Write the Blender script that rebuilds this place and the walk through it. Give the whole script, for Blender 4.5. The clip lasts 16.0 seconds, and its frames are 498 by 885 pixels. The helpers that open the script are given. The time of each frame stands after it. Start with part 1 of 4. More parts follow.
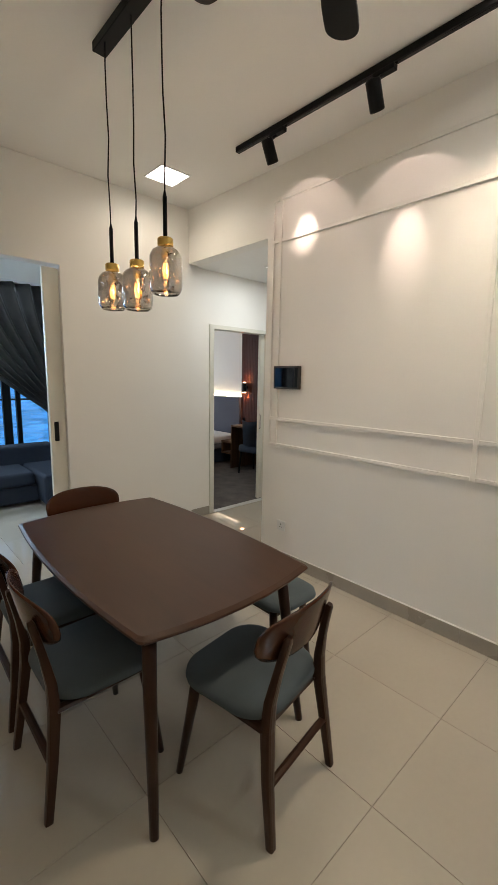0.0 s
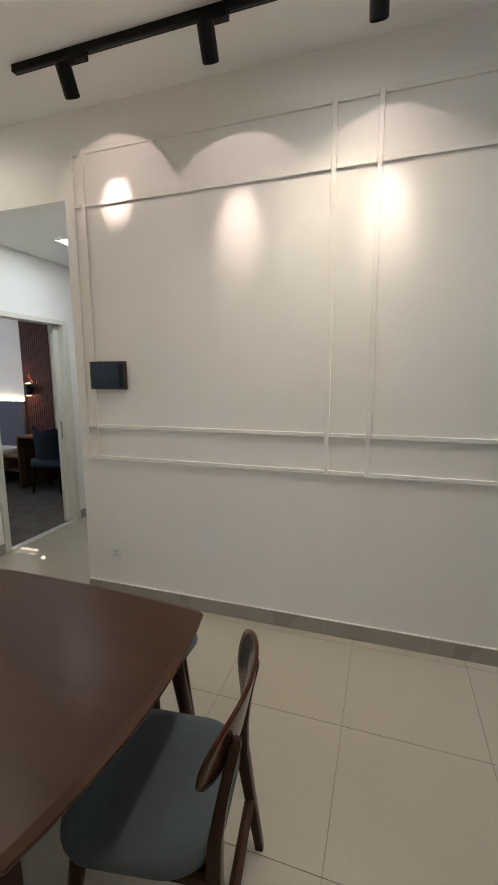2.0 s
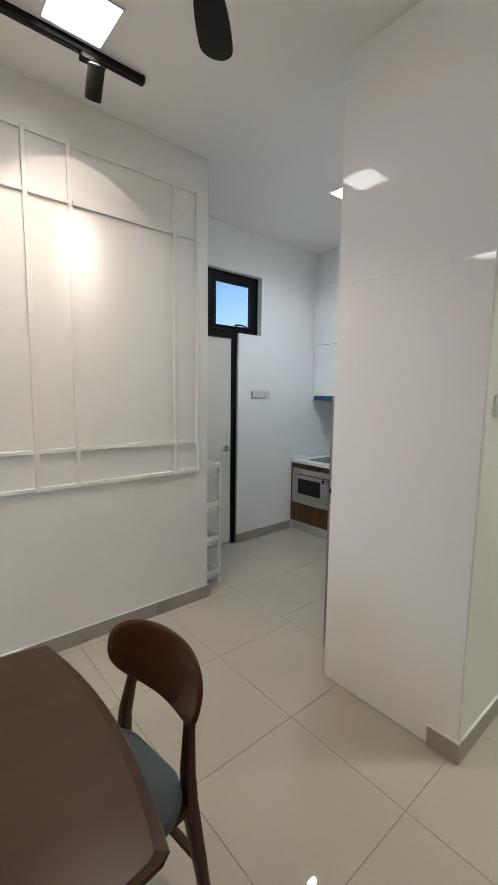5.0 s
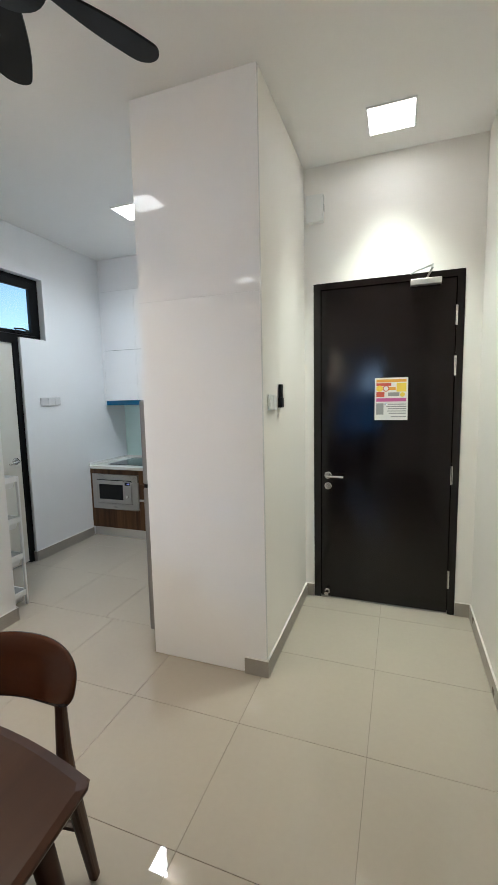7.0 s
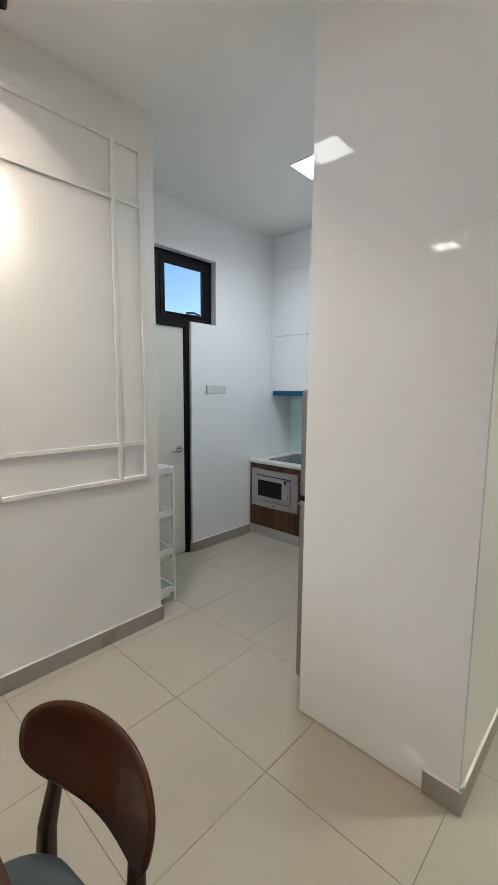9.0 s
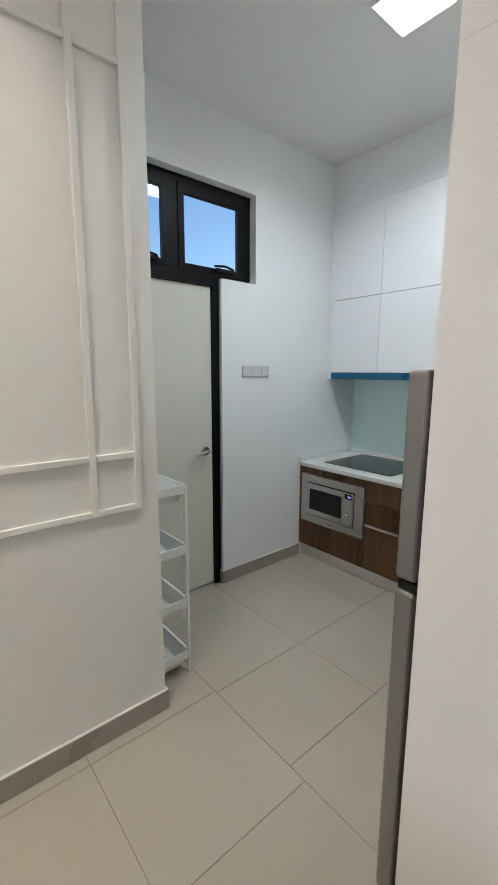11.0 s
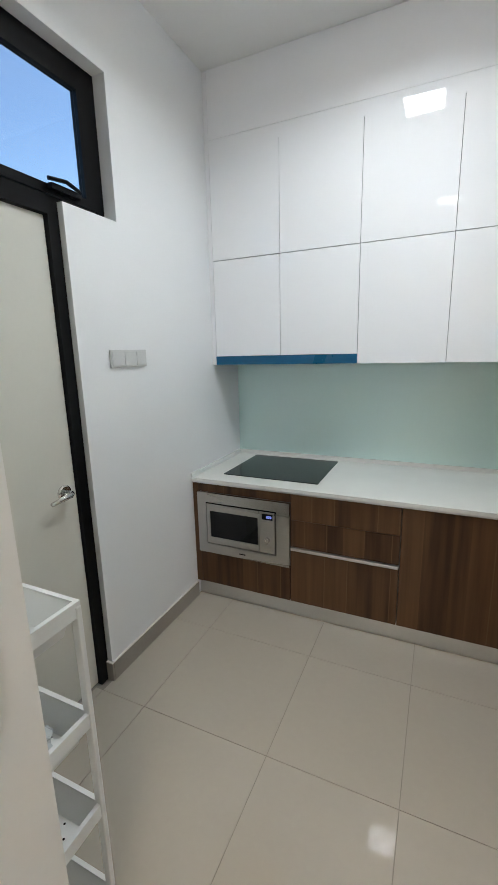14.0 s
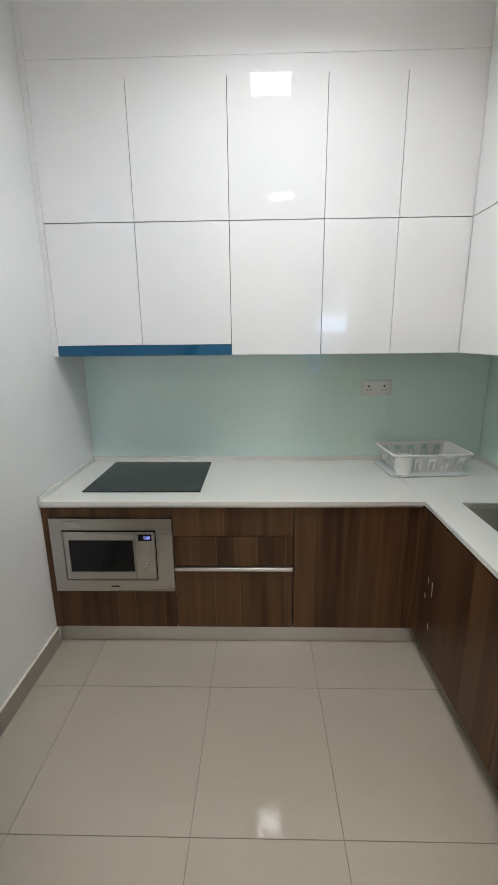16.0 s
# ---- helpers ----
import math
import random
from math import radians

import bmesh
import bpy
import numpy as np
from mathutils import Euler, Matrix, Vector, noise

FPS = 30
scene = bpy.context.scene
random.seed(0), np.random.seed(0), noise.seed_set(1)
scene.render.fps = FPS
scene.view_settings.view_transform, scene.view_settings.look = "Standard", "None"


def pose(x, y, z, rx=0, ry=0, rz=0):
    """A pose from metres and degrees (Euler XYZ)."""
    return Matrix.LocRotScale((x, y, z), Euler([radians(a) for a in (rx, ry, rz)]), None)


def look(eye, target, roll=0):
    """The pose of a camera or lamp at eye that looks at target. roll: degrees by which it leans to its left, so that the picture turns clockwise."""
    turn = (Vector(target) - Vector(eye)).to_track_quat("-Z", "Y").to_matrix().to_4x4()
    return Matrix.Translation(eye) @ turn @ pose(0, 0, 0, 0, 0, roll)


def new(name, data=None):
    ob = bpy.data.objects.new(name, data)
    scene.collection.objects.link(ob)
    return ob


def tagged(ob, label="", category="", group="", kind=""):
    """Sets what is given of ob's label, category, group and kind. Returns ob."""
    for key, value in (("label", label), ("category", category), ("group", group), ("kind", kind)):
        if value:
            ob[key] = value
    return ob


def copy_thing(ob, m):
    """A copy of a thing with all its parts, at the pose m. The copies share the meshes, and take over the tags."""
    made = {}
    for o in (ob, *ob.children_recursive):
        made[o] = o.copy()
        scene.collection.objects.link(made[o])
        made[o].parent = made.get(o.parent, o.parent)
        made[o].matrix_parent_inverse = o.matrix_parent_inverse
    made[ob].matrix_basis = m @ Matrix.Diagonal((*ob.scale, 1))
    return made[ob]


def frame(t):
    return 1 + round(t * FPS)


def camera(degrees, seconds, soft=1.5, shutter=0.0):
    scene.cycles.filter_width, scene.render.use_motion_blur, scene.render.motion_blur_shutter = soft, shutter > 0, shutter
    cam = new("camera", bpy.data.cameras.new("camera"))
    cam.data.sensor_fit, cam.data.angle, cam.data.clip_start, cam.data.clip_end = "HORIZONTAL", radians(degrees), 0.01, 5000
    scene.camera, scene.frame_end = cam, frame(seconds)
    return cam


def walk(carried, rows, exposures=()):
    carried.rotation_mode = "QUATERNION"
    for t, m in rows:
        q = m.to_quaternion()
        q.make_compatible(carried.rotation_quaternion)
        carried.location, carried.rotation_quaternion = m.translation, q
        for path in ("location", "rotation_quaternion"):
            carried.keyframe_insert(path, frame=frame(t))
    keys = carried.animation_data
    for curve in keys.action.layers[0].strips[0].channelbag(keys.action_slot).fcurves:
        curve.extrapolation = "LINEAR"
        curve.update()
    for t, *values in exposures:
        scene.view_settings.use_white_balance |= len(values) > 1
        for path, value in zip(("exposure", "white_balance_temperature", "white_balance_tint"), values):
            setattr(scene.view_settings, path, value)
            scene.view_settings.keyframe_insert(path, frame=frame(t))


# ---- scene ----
cam = camera(61.9, 16.0)
PATH = [
    (0, (0.153, -0.03, 1.572), (1.498, 1.416, 1.257), 1.0),
    (0.5, (0.135, 0.129, 1.556), (1.64, 1.411, 1.253), 0.7),
    (1, (0.156, 0.273, 1.543), (1.804, 1.367, 1.241), 0.3),
    (1.5, (0.257, 0.381, 1.545), (2.022, 1.271, 1.242), -0.2),
    (2, (0.31, 0.481, 1.562), (2.186, 1.098, 1.244), -0.2),
    (2.5, (0.307, 0.616, 1.564), (2.257, 0.92, 1.242), 0.0),
    (3, (0.239, 0.732, 1.56), (2.217, 0.706, 1.261), 0.3),
    (3.5, (0.16, 0.86, 1.543), (2.105, 0.481, 1.276), 0.4),
    (4, (0.141, 1.032, 1.568), (1.999, 0.335, 1.318), 0.5),
    (4.5, (0.18, 1.245, 1.567), (1.896, 0.246, 1.325), 0.5),
    (5, (0.13, 1.384, 1.576), (1.64, 0.094, 1.339), 0.8),
    (5.2, (0.092, 1.431, 1.577), (1.499, 0.03, 1.339), 1.0),
    (7.3, (0.09, 1.718, 1.579), (0.751, -0.156, 1.355), -1.4),
    (7.5, (0.112, 1.678, 1.573), (0.825, -0.178, 1.354), -1.1),
    (8, (0.15, 1.527, 1.576), (1.092, -0.223, 1.356), -0.6),
    (8.5, (0.262, 1.38, 1.573), (1.425, -0.23, 1.334), 0.1),
    (9, (0.417, 1.174, 1.562), (1.769, -0.278, 1.31), 0.5),
    (9.5, (0.522, 0.974, 1.546), (2.007, -0.339, 1.28), 0.7),
    (9.7, (0.564, 0.885, 1.549), (2.086, -0.383, 1.277), 0.8),
    (11.8, (1.427, 0.267, 1.556), (2.886, -1.049, 1.179), 0.3),
    (12, (1.484, 0.246, 1.541), (2.902, -1.114, 1.171), -0.0),
    (12.5, (1.665, 0.274, 1.562), (2.943, -1.215, 1.176), -0.7),
    (13, (1.819, 0.252, 1.572), (2.946, -1.35, 1.168), -1.2),
    (13.5, (1.942, 0.134, 1.576), (2.927, -1.558, 1.166), -1.4),
    (14, (2.053, 0.035, 1.581), (2.871, -1.739, 1.153), -1.4),
    (14.5, (2.183, -0.016, 1.589), (2.817, -1.86, 1.143), -1.3),
    (15, (2.312, -0.048, 1.58), (2.761, -1.943, 1.127), -1.0),
    (15.5, (2.371, -0.128, 1.575), (2.612, -2.057, 1.105), -0.7),
    (16, (2.352, -0.21, 1.58), (2.402, -2.15, 1.096), -0.6),
]
EXPOSE = [(0.0, 0.33, 6800, 9), (2.0, 0.15, 6300, 8), (4.0, 0.27, 6200, 8), (7.5, 0.70, 6050, 8), (8.5, 0.70, 6100, 8), (9.5, 0.41, 6150, 8), (12.5, 0.74, 6350, 8), (14.0, 0.74, 6450, 9), (16.0, 0.76, 6750, 11)]
walk(cam, [(t, look(eye, target, roll)) for t, eye, target, roll in PATH], exposures=EXPOSE)

# ---- world, daylight and bedroom fill ----
world = bpy.data.worlds.new("dusk_sky")
scene.world = world
world.use_nodes = True
wn = world.node_tree.nodes
sky = wn.new("ShaderNodeTexSky")
sky.sky_type = "NISHITA"
sky.sun_disc = False
sky.sun_elevation = radians(24)
sky.sun_rotation = radians(200)
sky.dust_density = 0.2
sky.ozone_density = 3.0
world.node_tree.links.new(sky.outputs[0], wn["Background"].inputs[0])
lamp = bpy.data.lights.new("window_daylight", "AREA")
lamp.shape, lamp.size, lamp.size_y, lamp.energy, lamp.color = "RECTANGLE", 3.8, 1.0, 75, (0.55, 0.75, 1.0)
new("window_daylight", lamp).matrix_basis = look((0.06, 6.44, 2.2), (0.06, 5.0, 1.6))
# Added fill lamp at an assumed, unseen opening, to brighten the bedroom.
lamp = bpy.data.lights.new("bedroom_fill", "AREA")
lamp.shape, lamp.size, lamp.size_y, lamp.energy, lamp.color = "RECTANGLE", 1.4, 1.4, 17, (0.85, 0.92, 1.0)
new("bedroom_fill", lamp).matrix_basis = look((3.5, 8.0, 1.6), (3.8, 6.0, 1.3))
wn["Background"].inputs[1].default_value = 0.15

PANEL_WARM, PANEL_COOL = (1.0, 0.86, 0.68), (0.86, 0.94, 1.0)


# ---- materials ----
def material(name, color, rough=0.5, metal=0.0, vary=0.06, scale=3.0, fine=60.0, bump=0.0, bump_scale=80.0,
             stretch=(1, 1, 1), coat=0.0, rough_vary=0.04, per_piece=0.0, object_space=False, spec=0.5):
    m = bpy.data.materials.new(name)
    m.use_nodes = True
    nt = m.node_tree
    N, L = nt.nodes, nt.links
    b = N["Principled BSDF"]
    b.inputs["Metallic"].default_value = metal
    b.inputs["Coat Weight"].default_value = coat
    b.inputs["Coat Roughness"].default_value = 0.03
    b.inputs["Specular IOR Level"].default_value = spec
    if object_space:
        src = N.new("ShaderNodeTexCoord").outputs["Object"]
    else:
        src = N.new("ShaderNodeNewGeometry").outputs["Position"]
    mp = N.new("ShaderNodeMapping")
    mp.inputs["Scale"].default_value = stretch
    L.new(src, mp.inputs["Vector"])
    big, small = N.new("ShaderNodeTexNoise"), N.new("ShaderNodeTexNoise")
    big.inputs["Scale"].default_value, small.inputs["Scale"].default_value = scale, fine
    big.inputs["Detail"].default_value, small.inputs["Detail"].default_value = 4, 3
    L.new(mp.outputs[0], big.inputs["Vector"])
    L.new(mp.outputs[0], small.inputs["Vector"])
    add = N.new("ShaderNodeMath")
    add.operation = "MULTIPLY_ADD"
    add.inputs[1].default_value = 0.35
    L.new(small.outputs["Fac"], add.inputs[0])
    L.new(big.outputs["Fac"], add.inputs[2])
    last = add.outputs[0]
    if per_piece:
        oi = N.new("ShaderNodeObjectInfo")
        pp = N.new("ShaderNodeMath")
        pp.operation = "MULTIPLY_ADD"
        pp.inputs[1].default_value = per_piece
        L.new(oi.outputs["Random"], pp.inputs[0])
        L.new(last, pp.inputs[2])
        last = pp.outputs[0]
    ramp = N.new("ShaderNodeValToRGB")
    lo = [max(0.0, c * (1 - 1.6 * vary)) for c in color]
    hi = [min(1.0, c * (1 + 1.6 * vary)) for c in color]
    ramp.color_ramp.elements[0].position, ramp.color_ramp.elements[0].color = 0.35, (*lo, 1)
    ramp.color_ramp.elements[1].position, ramp.color_ramp.elements[1].color = 1.0, (*hi, 1)
    L.new(last, ramp.inputs[0])
    L.new(ramp.outputs[0], b.inputs["Base Color"])
    rr = N.new("ShaderNodeMapRange")
    rr.inputs["From Min"].default_value, rr.inputs["From Max"].default_value = 0.3, 0.7
    rr.inputs["To Min"].default_value = max(0.0, rough - rough_vary)
    rr.inputs["To Max"].default_value = min(1.0, rough + rough_vary)
    L.new(big.outputs["Fac"], rr.inputs["Value"])
    L.new(rr.outputs[0], b.inputs["Roughness"])
    if bump:
        bn, bt = N.new("ShaderNodeBump"), N.new("ShaderNodeTexNoise")
        bt.inputs["Scale"].default_value, bt.inputs["Detail"].default_value = bump_scale, 3
        L.new(mp.outputs[0], bt.inputs["Vector"])
        bn.inputs["Strength"].default_value, bn.inputs["Distance"].default_value = bump, 0.002
        L.new(bt.outputs["Fac"], bn.inputs["Height"])
        L.new(bn.outputs[0], b.inputs["Normal"])
    return m


def wood(name, dark, light, stretch, scale=9.0, rough=0.35, coat=0.0, object_space=True, rough_vary=0.06, bump=0.1, spec=0.25):
    """Streaked wood: long grain along the axis with the smallest stretch, and broad bands."""
    m = material(name, light, rough, vary=0.1, scale=scale, fine=45, bump=bump, bump_scale=60,
                 stretch=stretch, coat=coat, object_space=object_space, rough_vary=rough_vary, spec=spec)
    r = next(n for n in m.node_tree.nodes if n.type == "VALTORGB").color_ramp
    mid = [0.5 * (a + b) for a, b in zip(dark, light)]
    r.elements[0].position, r.elements[0].color = 0.45, (*dark, 1)
    r.elements[1].position, r.elements[1].color = 0.92, (*light, 1)
    e = r.elements.new(0.66)
    e.color = (*mid, 1)
    return m


def banded_laminate(name, dark, light, streak):
    """Vertical strips of differing tone with thin pale lines at some of their edges; each panel is cut elsewhere from the sheet."""
    m = wood(name, dark, light, (1.0, 1.0, 0.05), scale=16.0, rough=0.36, object_space=False, bump=0.06)
    N, L = m.node_tree.nodes, m.node_tree.links
    ramp = next(n for n in N if n.type == "VALTORGB")
    mapping = next(n for n in N if n.type == "MAPPING")
    grain = ramp.inputs[0].links[0].from_socket
    info, xyz = N.new("ShaderNodeObjectInfo"), N.new("ShaderNodeSeparateXYZ")
    L.new(N.new("ShaderNodeNewGeometry").outputs["Position"], xyz.inputs[0])

    def calc(op, a, b):
        n = N.new("ShaderNodeMath")
        n.operation = op
        for sock, v in zip(n.inputs, (a, b)):
            if isinstance(v, (int, float)):
                sock.default_value = v
            else:
                L.new(v, sock)
        return n.outputs[0]

    shift = calc("MULTIPLY", info.outputs["Random"], 9.0)
    L.new(shift, mapping.inputs["Location"])
    along = calc("ADD", calc("ADD", xyz.outputs[0], xyz.outputs[1]), shift)
    cells, edges = N.new("ShaderNodeTexVoronoi"), N.new("ShaderNodeTexVoronoi")
    edges.feature = "DISTANCE_TO_EDGE"
    for v in (cells, edges):
        v.voronoi_dimensions = "1D"
        v.inputs["Scale"].default_value = 9.0
        L.new(along, v.inputs["W"])
    tone = N.new("ShaderNodeSeparateColor")
    L.new(cells.outputs["Color"], tone.inputs[0])
    L.new(calc("ADD", calc("MULTIPLY", grain, 0.76), calc("MULTIPLY", tone.outputs[0], 0.30)), ramp.inputs[0])
    line = calc("MULTIPLY", calc("LESS_THAN", edges.outputs["Distance"], 0.045), calc("GREATER_THAN", tone.outputs[1], 0.74))
    mix = N.new("ShaderNodeMixRGB")
    mix.inputs[2].default_value = (*streak, 1)
    L.new(calc("MULTIPLY", line, 0.36), mix.inputs[0])
    L.new(ramp.outputs[0], mix.inputs[1])
    L.new(mix.outputs[0], N["Principled BSDF"].inputs["Base Color"])
    return m


def emitter(name, color, strength):
    m = bpy.data.materials.new(name)
    m.use_nodes = True
    b = m.node_tree.nodes["Principled BSDF"]
    b.inputs["Base Color"].default_value = (0.8, 0.8, 0.8, 1)
    b.inputs["Emission Color"].default_value = (*color, 1)
    b.inputs["Emission Strength"].default_value = strength
    return m


def glass(name, color, rough=0.0, ior=1.45):
    m = bpy.data.materials.new(name)
    m.use_nodes = True
    b = m.node_tree.nodes["Principled BSDF"]
    b.inputs["Base Color"].default_value = (*color, 1)
    b.inputs["Roughness"].default_value = rough
    b.inputs["IOR"].default_value = ior
    b.inputs["Transmission Weight"].default_value = 1.0
    return m


PAINT = material("wall_paint", (0.87, 0.845, 0.80), 0.55, vary=0.015, scale=1.5, fine=90, bump=0.06, bump_scale=220)
PAINT_COOL = material("kitchen_wall_paint", (0.88, 0.885, 0.885), 0.5, vary=0.015, scale=1.5, fine=90, bump=0.06, bump_scale=220)
CEILING = material("ceiling_paint", (0.88, 0.87, 0.845), 0.7, vary=0.015, scale=1.2, fine=90, bump=0.05, bump_scale=200)
MOULD = material("moulding_paint", (0.86, 0.835, 0.785), 0.4, vary=0.02)
TILE = material("polished_tile", (0.455, 0.408, 0.338), 0.012, vary=0.03, scale=1.4, fine=35, per_piece=0.12, rough_vary=0.004)
SKIRT = material("skirting_tile", (0.36, 0.325, 0.28), 0.3, vary=0.05, scale=4, fine=60)
GROUT = material("grout", (0.27, 0.24, 0.20), 0.85, vary=0.12, scale=6, fine=120)
CARPET = material("bedroom_carpet", (0.10, 0.085, 0.075), 0.95, vary=0.3, scale=6, fine=220, bump=0.5, bump_scale=300)
GLOSS = material("white_gloss_laminate", (0.91, 0.90, 0.90), 0.012, vary=0.008, scale=0.8, rough_vary=0.004)
GAP = material("cabinet_carcass", (0.26, 0.255, 0.25), 0.6)
QUARTZ = material("quartz_worktop", (0.80, 0.79, 0.75), 0.22, vary=0.012, scale=5, fine=240)
SPLASH = material("tinted_glass_splashback", (0.73, 0.915, 0.85), 0.05, vary=0.015, scale=1, coat=1.0, rough_vary=0.01)
WALNUT = banded_laminate("walnut_laminate", (0.052, 0.0240, 0.0113), (0.152, 0.076, 0.0355), (0.21, 0.125, 0.066))
CHAIR_WOOD = wood("stained_rubberwood", (0.036, 0.0140, 0.0070), (0.048, 0.0190, 0.0095), (1.0, 1.0, 0.08), scale=12, rough=0.30, coat=0.0, bump=0.0, rough_vary=0.01)
BACK_WOOD = wood("stained_plywood", (0.048, 0.0150, 0.0066), (0.062, 0.0195, 0.0086), (0.06, 1.0, 1.0), scale=14, rough=0.17, coat=0.0, bump=0.0, rough_vary=0.008)
SLAT_WOOD = wood("ribbed_panel_wood", (0.060, 0.017, 0.010), (0.080, 0.023, 0.013), (1.0, 1.0, 0.06), scale=9, rough=0.5, bump=0.02)
TABLE_WOOD = wood("stained_table_veneer", (0.047, 0.0205, 0.0112), (0.064, 0.0285, 0.0158), (1.0, 0.12, 1.0), scale=10, rough=0.30, coat=0.0, bump=0.0, rough_vary=0.015)
FABRIC = material("teal_grey_fabric", (0.080, 0.101, 0.113), 0.92, vary=0.10, scale=5, fine=260, bump=0.45, bump_scale=420, object_space=True)
NAVY = material("navy_fabric", (0.03, 0.045, 0.07), 0.9, vary=0.15, scale=5, fine=200, bump=0.3, bump_scale=300)
SOFA_BLUE = material("charcoal_sofa_fabric", (0.014, 0.021, 0.036), 0.85, vary=0.15, scale=4, fine=160, bump=0.3, bump_scale=260)
CURTAIN = material("blackout_curtain", (0.085, 0.079, 0.073), 0.42, vary=0.15, scale=4, fine=140, bump=0.2, bump_scale=240)
BRONZE = material("dark_bronze_metal", (0.06, 0.05, 0.045), 0.35, metal=0.6, vary=0.05)
BLACK = material("black_powder_coat", (0.003, 0.003, 0.0035), 0.42, vary=0.2, scale=8, bump=0.05, spec=0.18)
BLACK_GLOSS = material("black_glass", (0.005, 0.005, 0.006), 0.05, vary=0.1, spec=0.35)
HOB = material("ceramic_hob_glass", (0.012, 0.017, 0.017), 0.12, vary=0.1)
DOOR_DARK = wood("espresso_door_veneer", (0.003, 0.002, 0.002), (0.008, 0.005, 0.005), (1.0, 1.0, 0.08), scale=9, rough=0.13, object_space=False, rough_vary=0.02, bump=0.0, spec=0.4)
DOOR_CREAM = material("cream_door_paint", (0.72, 0.70, 0.62), 0.42, vary=0.02)
STEEL = material("brushed_steel", (0.55, 0.53, 0.50), 0.3, metal=1.0, vary=0.06, scale=4, fine=120, stretch=(0.06, 1, 1))
FRIDGE = material("graphite_steel", (0.33, 0.32, 0.32), 0.34, metal=0.85, vary=0.06, scale=4, fine=120, stretch=(1, 1, 0.05))
ALU = material("satin_aluminium", (0.72, 0.71, 0.70), 0.33, metal=1.0, vary=0.04)
CHROME = material("satin_chrome", (0.66, 0.65, 0.63), 0.2, metal=1.0, vary=0.03)
BRASS = material("brushed_brass", (0.60, 0.40, 0.12), 0.28, metal=1.0, vary=0.08, scale=20)
PLASTIC = material("white_plastic", (0.80, 0.80, 0.78), 0.38, vary=0.02)
TROLLEY_PLASTIC = material("bright_white_plastic", (0.90, 0.90, 0.875), 0.4, vary=0.015)
GREY_PLASTIC = material("grey_plastic", (0.66, 0.66, 0.65), 0.4, vary=0.03)
BLUE_FILM = material("blue_protective_film", (0.004, 0.10, 0.21), 0.3, vary=0.05, scale=6)
PAPER = material("notice_paper", (0.78, 0.77, 0.75), 0.6, vary=0.02)
SMOKE = glass("smoked_glass", (0.57, 0.53, 0.515), 0.0, 1.5)
smoke_skin = SMOKE.node_tree.nodes["Principled BSDF"]
smoke_skin.inputs["Coat Weight"].default_value, smoke_skin.inputs["Coat IOR"].default_value, smoke_skin.inputs["Coat Roughness"].default_value = 1.0, 2.6, 0.0
PANE = glass("window_glass", (0.96, 0.98, 1.0))
AMBER = glass("amber_bulb_glass", (1.0, 0.68, 0.30))
TRAY = material("translucent_plastic", (0.74, 0.77, 0.76), 0.2, vary=0.03, coat=0.3)
LIGHT_FACE = emitter("led_diffuser", (1.0, 0.97, 0.92), 7)
FILAMENT = emitter("bulb_filament", (1.0, 0.42, 0.08), 3.4)
LED_STRIP = emitter("led_strip_glow", (1.0, 0.80, 0.55), 16)
DISPLAY = emitter("clock_digits", (0.16, 0.24, 1.0), 0.9)
SCONCE = emitter("sconce_glow", (1.0, 0.45, 0.2), 90)


# ---- mesh helpers ----
def part(name, bm, mat, parent=None, label="", smooth=False):
    me = bpy.data.meshes.new(name)
    bmesh.ops.recalc_face_normals(bm, faces=bm.faces)
    bm.to_mesh(me)
    bm.free()
    if smooth:
        for p in me.polygons:
            p.use_smooth = True
    me.materials.append(mat)
    ob = new(name, me)
    if parent is not None:
        ob.parent = parent
        ob.matrix_parent_inverse = Matrix()
    if label:
        ob["label"] = label
    return ob


def thing(name, label, category, at=(0, 0, 0), rz=0.0, group=""):
    ob = new(name)
    ob.empty_display_size = 0.1
    ob.matrix_basis = pose(*at, 0, 0, rz)
    return tagged(ob, label, category, group)


def add_box(bm, x0, x1, y0, y1, z0, z1):
    v = [bm.verts.new(c) for c in ((x0, y0, z0), (x1, y0, z0), (x1, y1, z0), (x0, y1, z0), (x0, y0, z1), (x1, y0, z1), (x1, y1, z1), (x0, y1, z1))]
    for f in ((3, 2, 1, 0), (4, 5, 6, 7), (0, 1, 5, 4), (1, 2, 6, 5), (2, 3, 7, 6), (3, 0, 4, 7)):
        bm.faces.new([v[i] for i in f])
    return v


def box(x0, x1, y0, y1, z0, z1, bevel=0.0, segs=2):
    bm = bmesh.new()
    add_box(bm, min(x0, x1), max(x0, x1), min(y0, y1), max(y0, y1), min(z0, z1), max(z0, z1))
    if bevel:
        bmesh.ops.bevel(bm, geom=bm.edges[:], offset=bevel, segments=segs, profile=0.5, affect="EDGES")
    return bm


def boxes(*rows):
    bm = bmesh.new()
    for r in rows:
        add_box(bm, *r)
    return bm


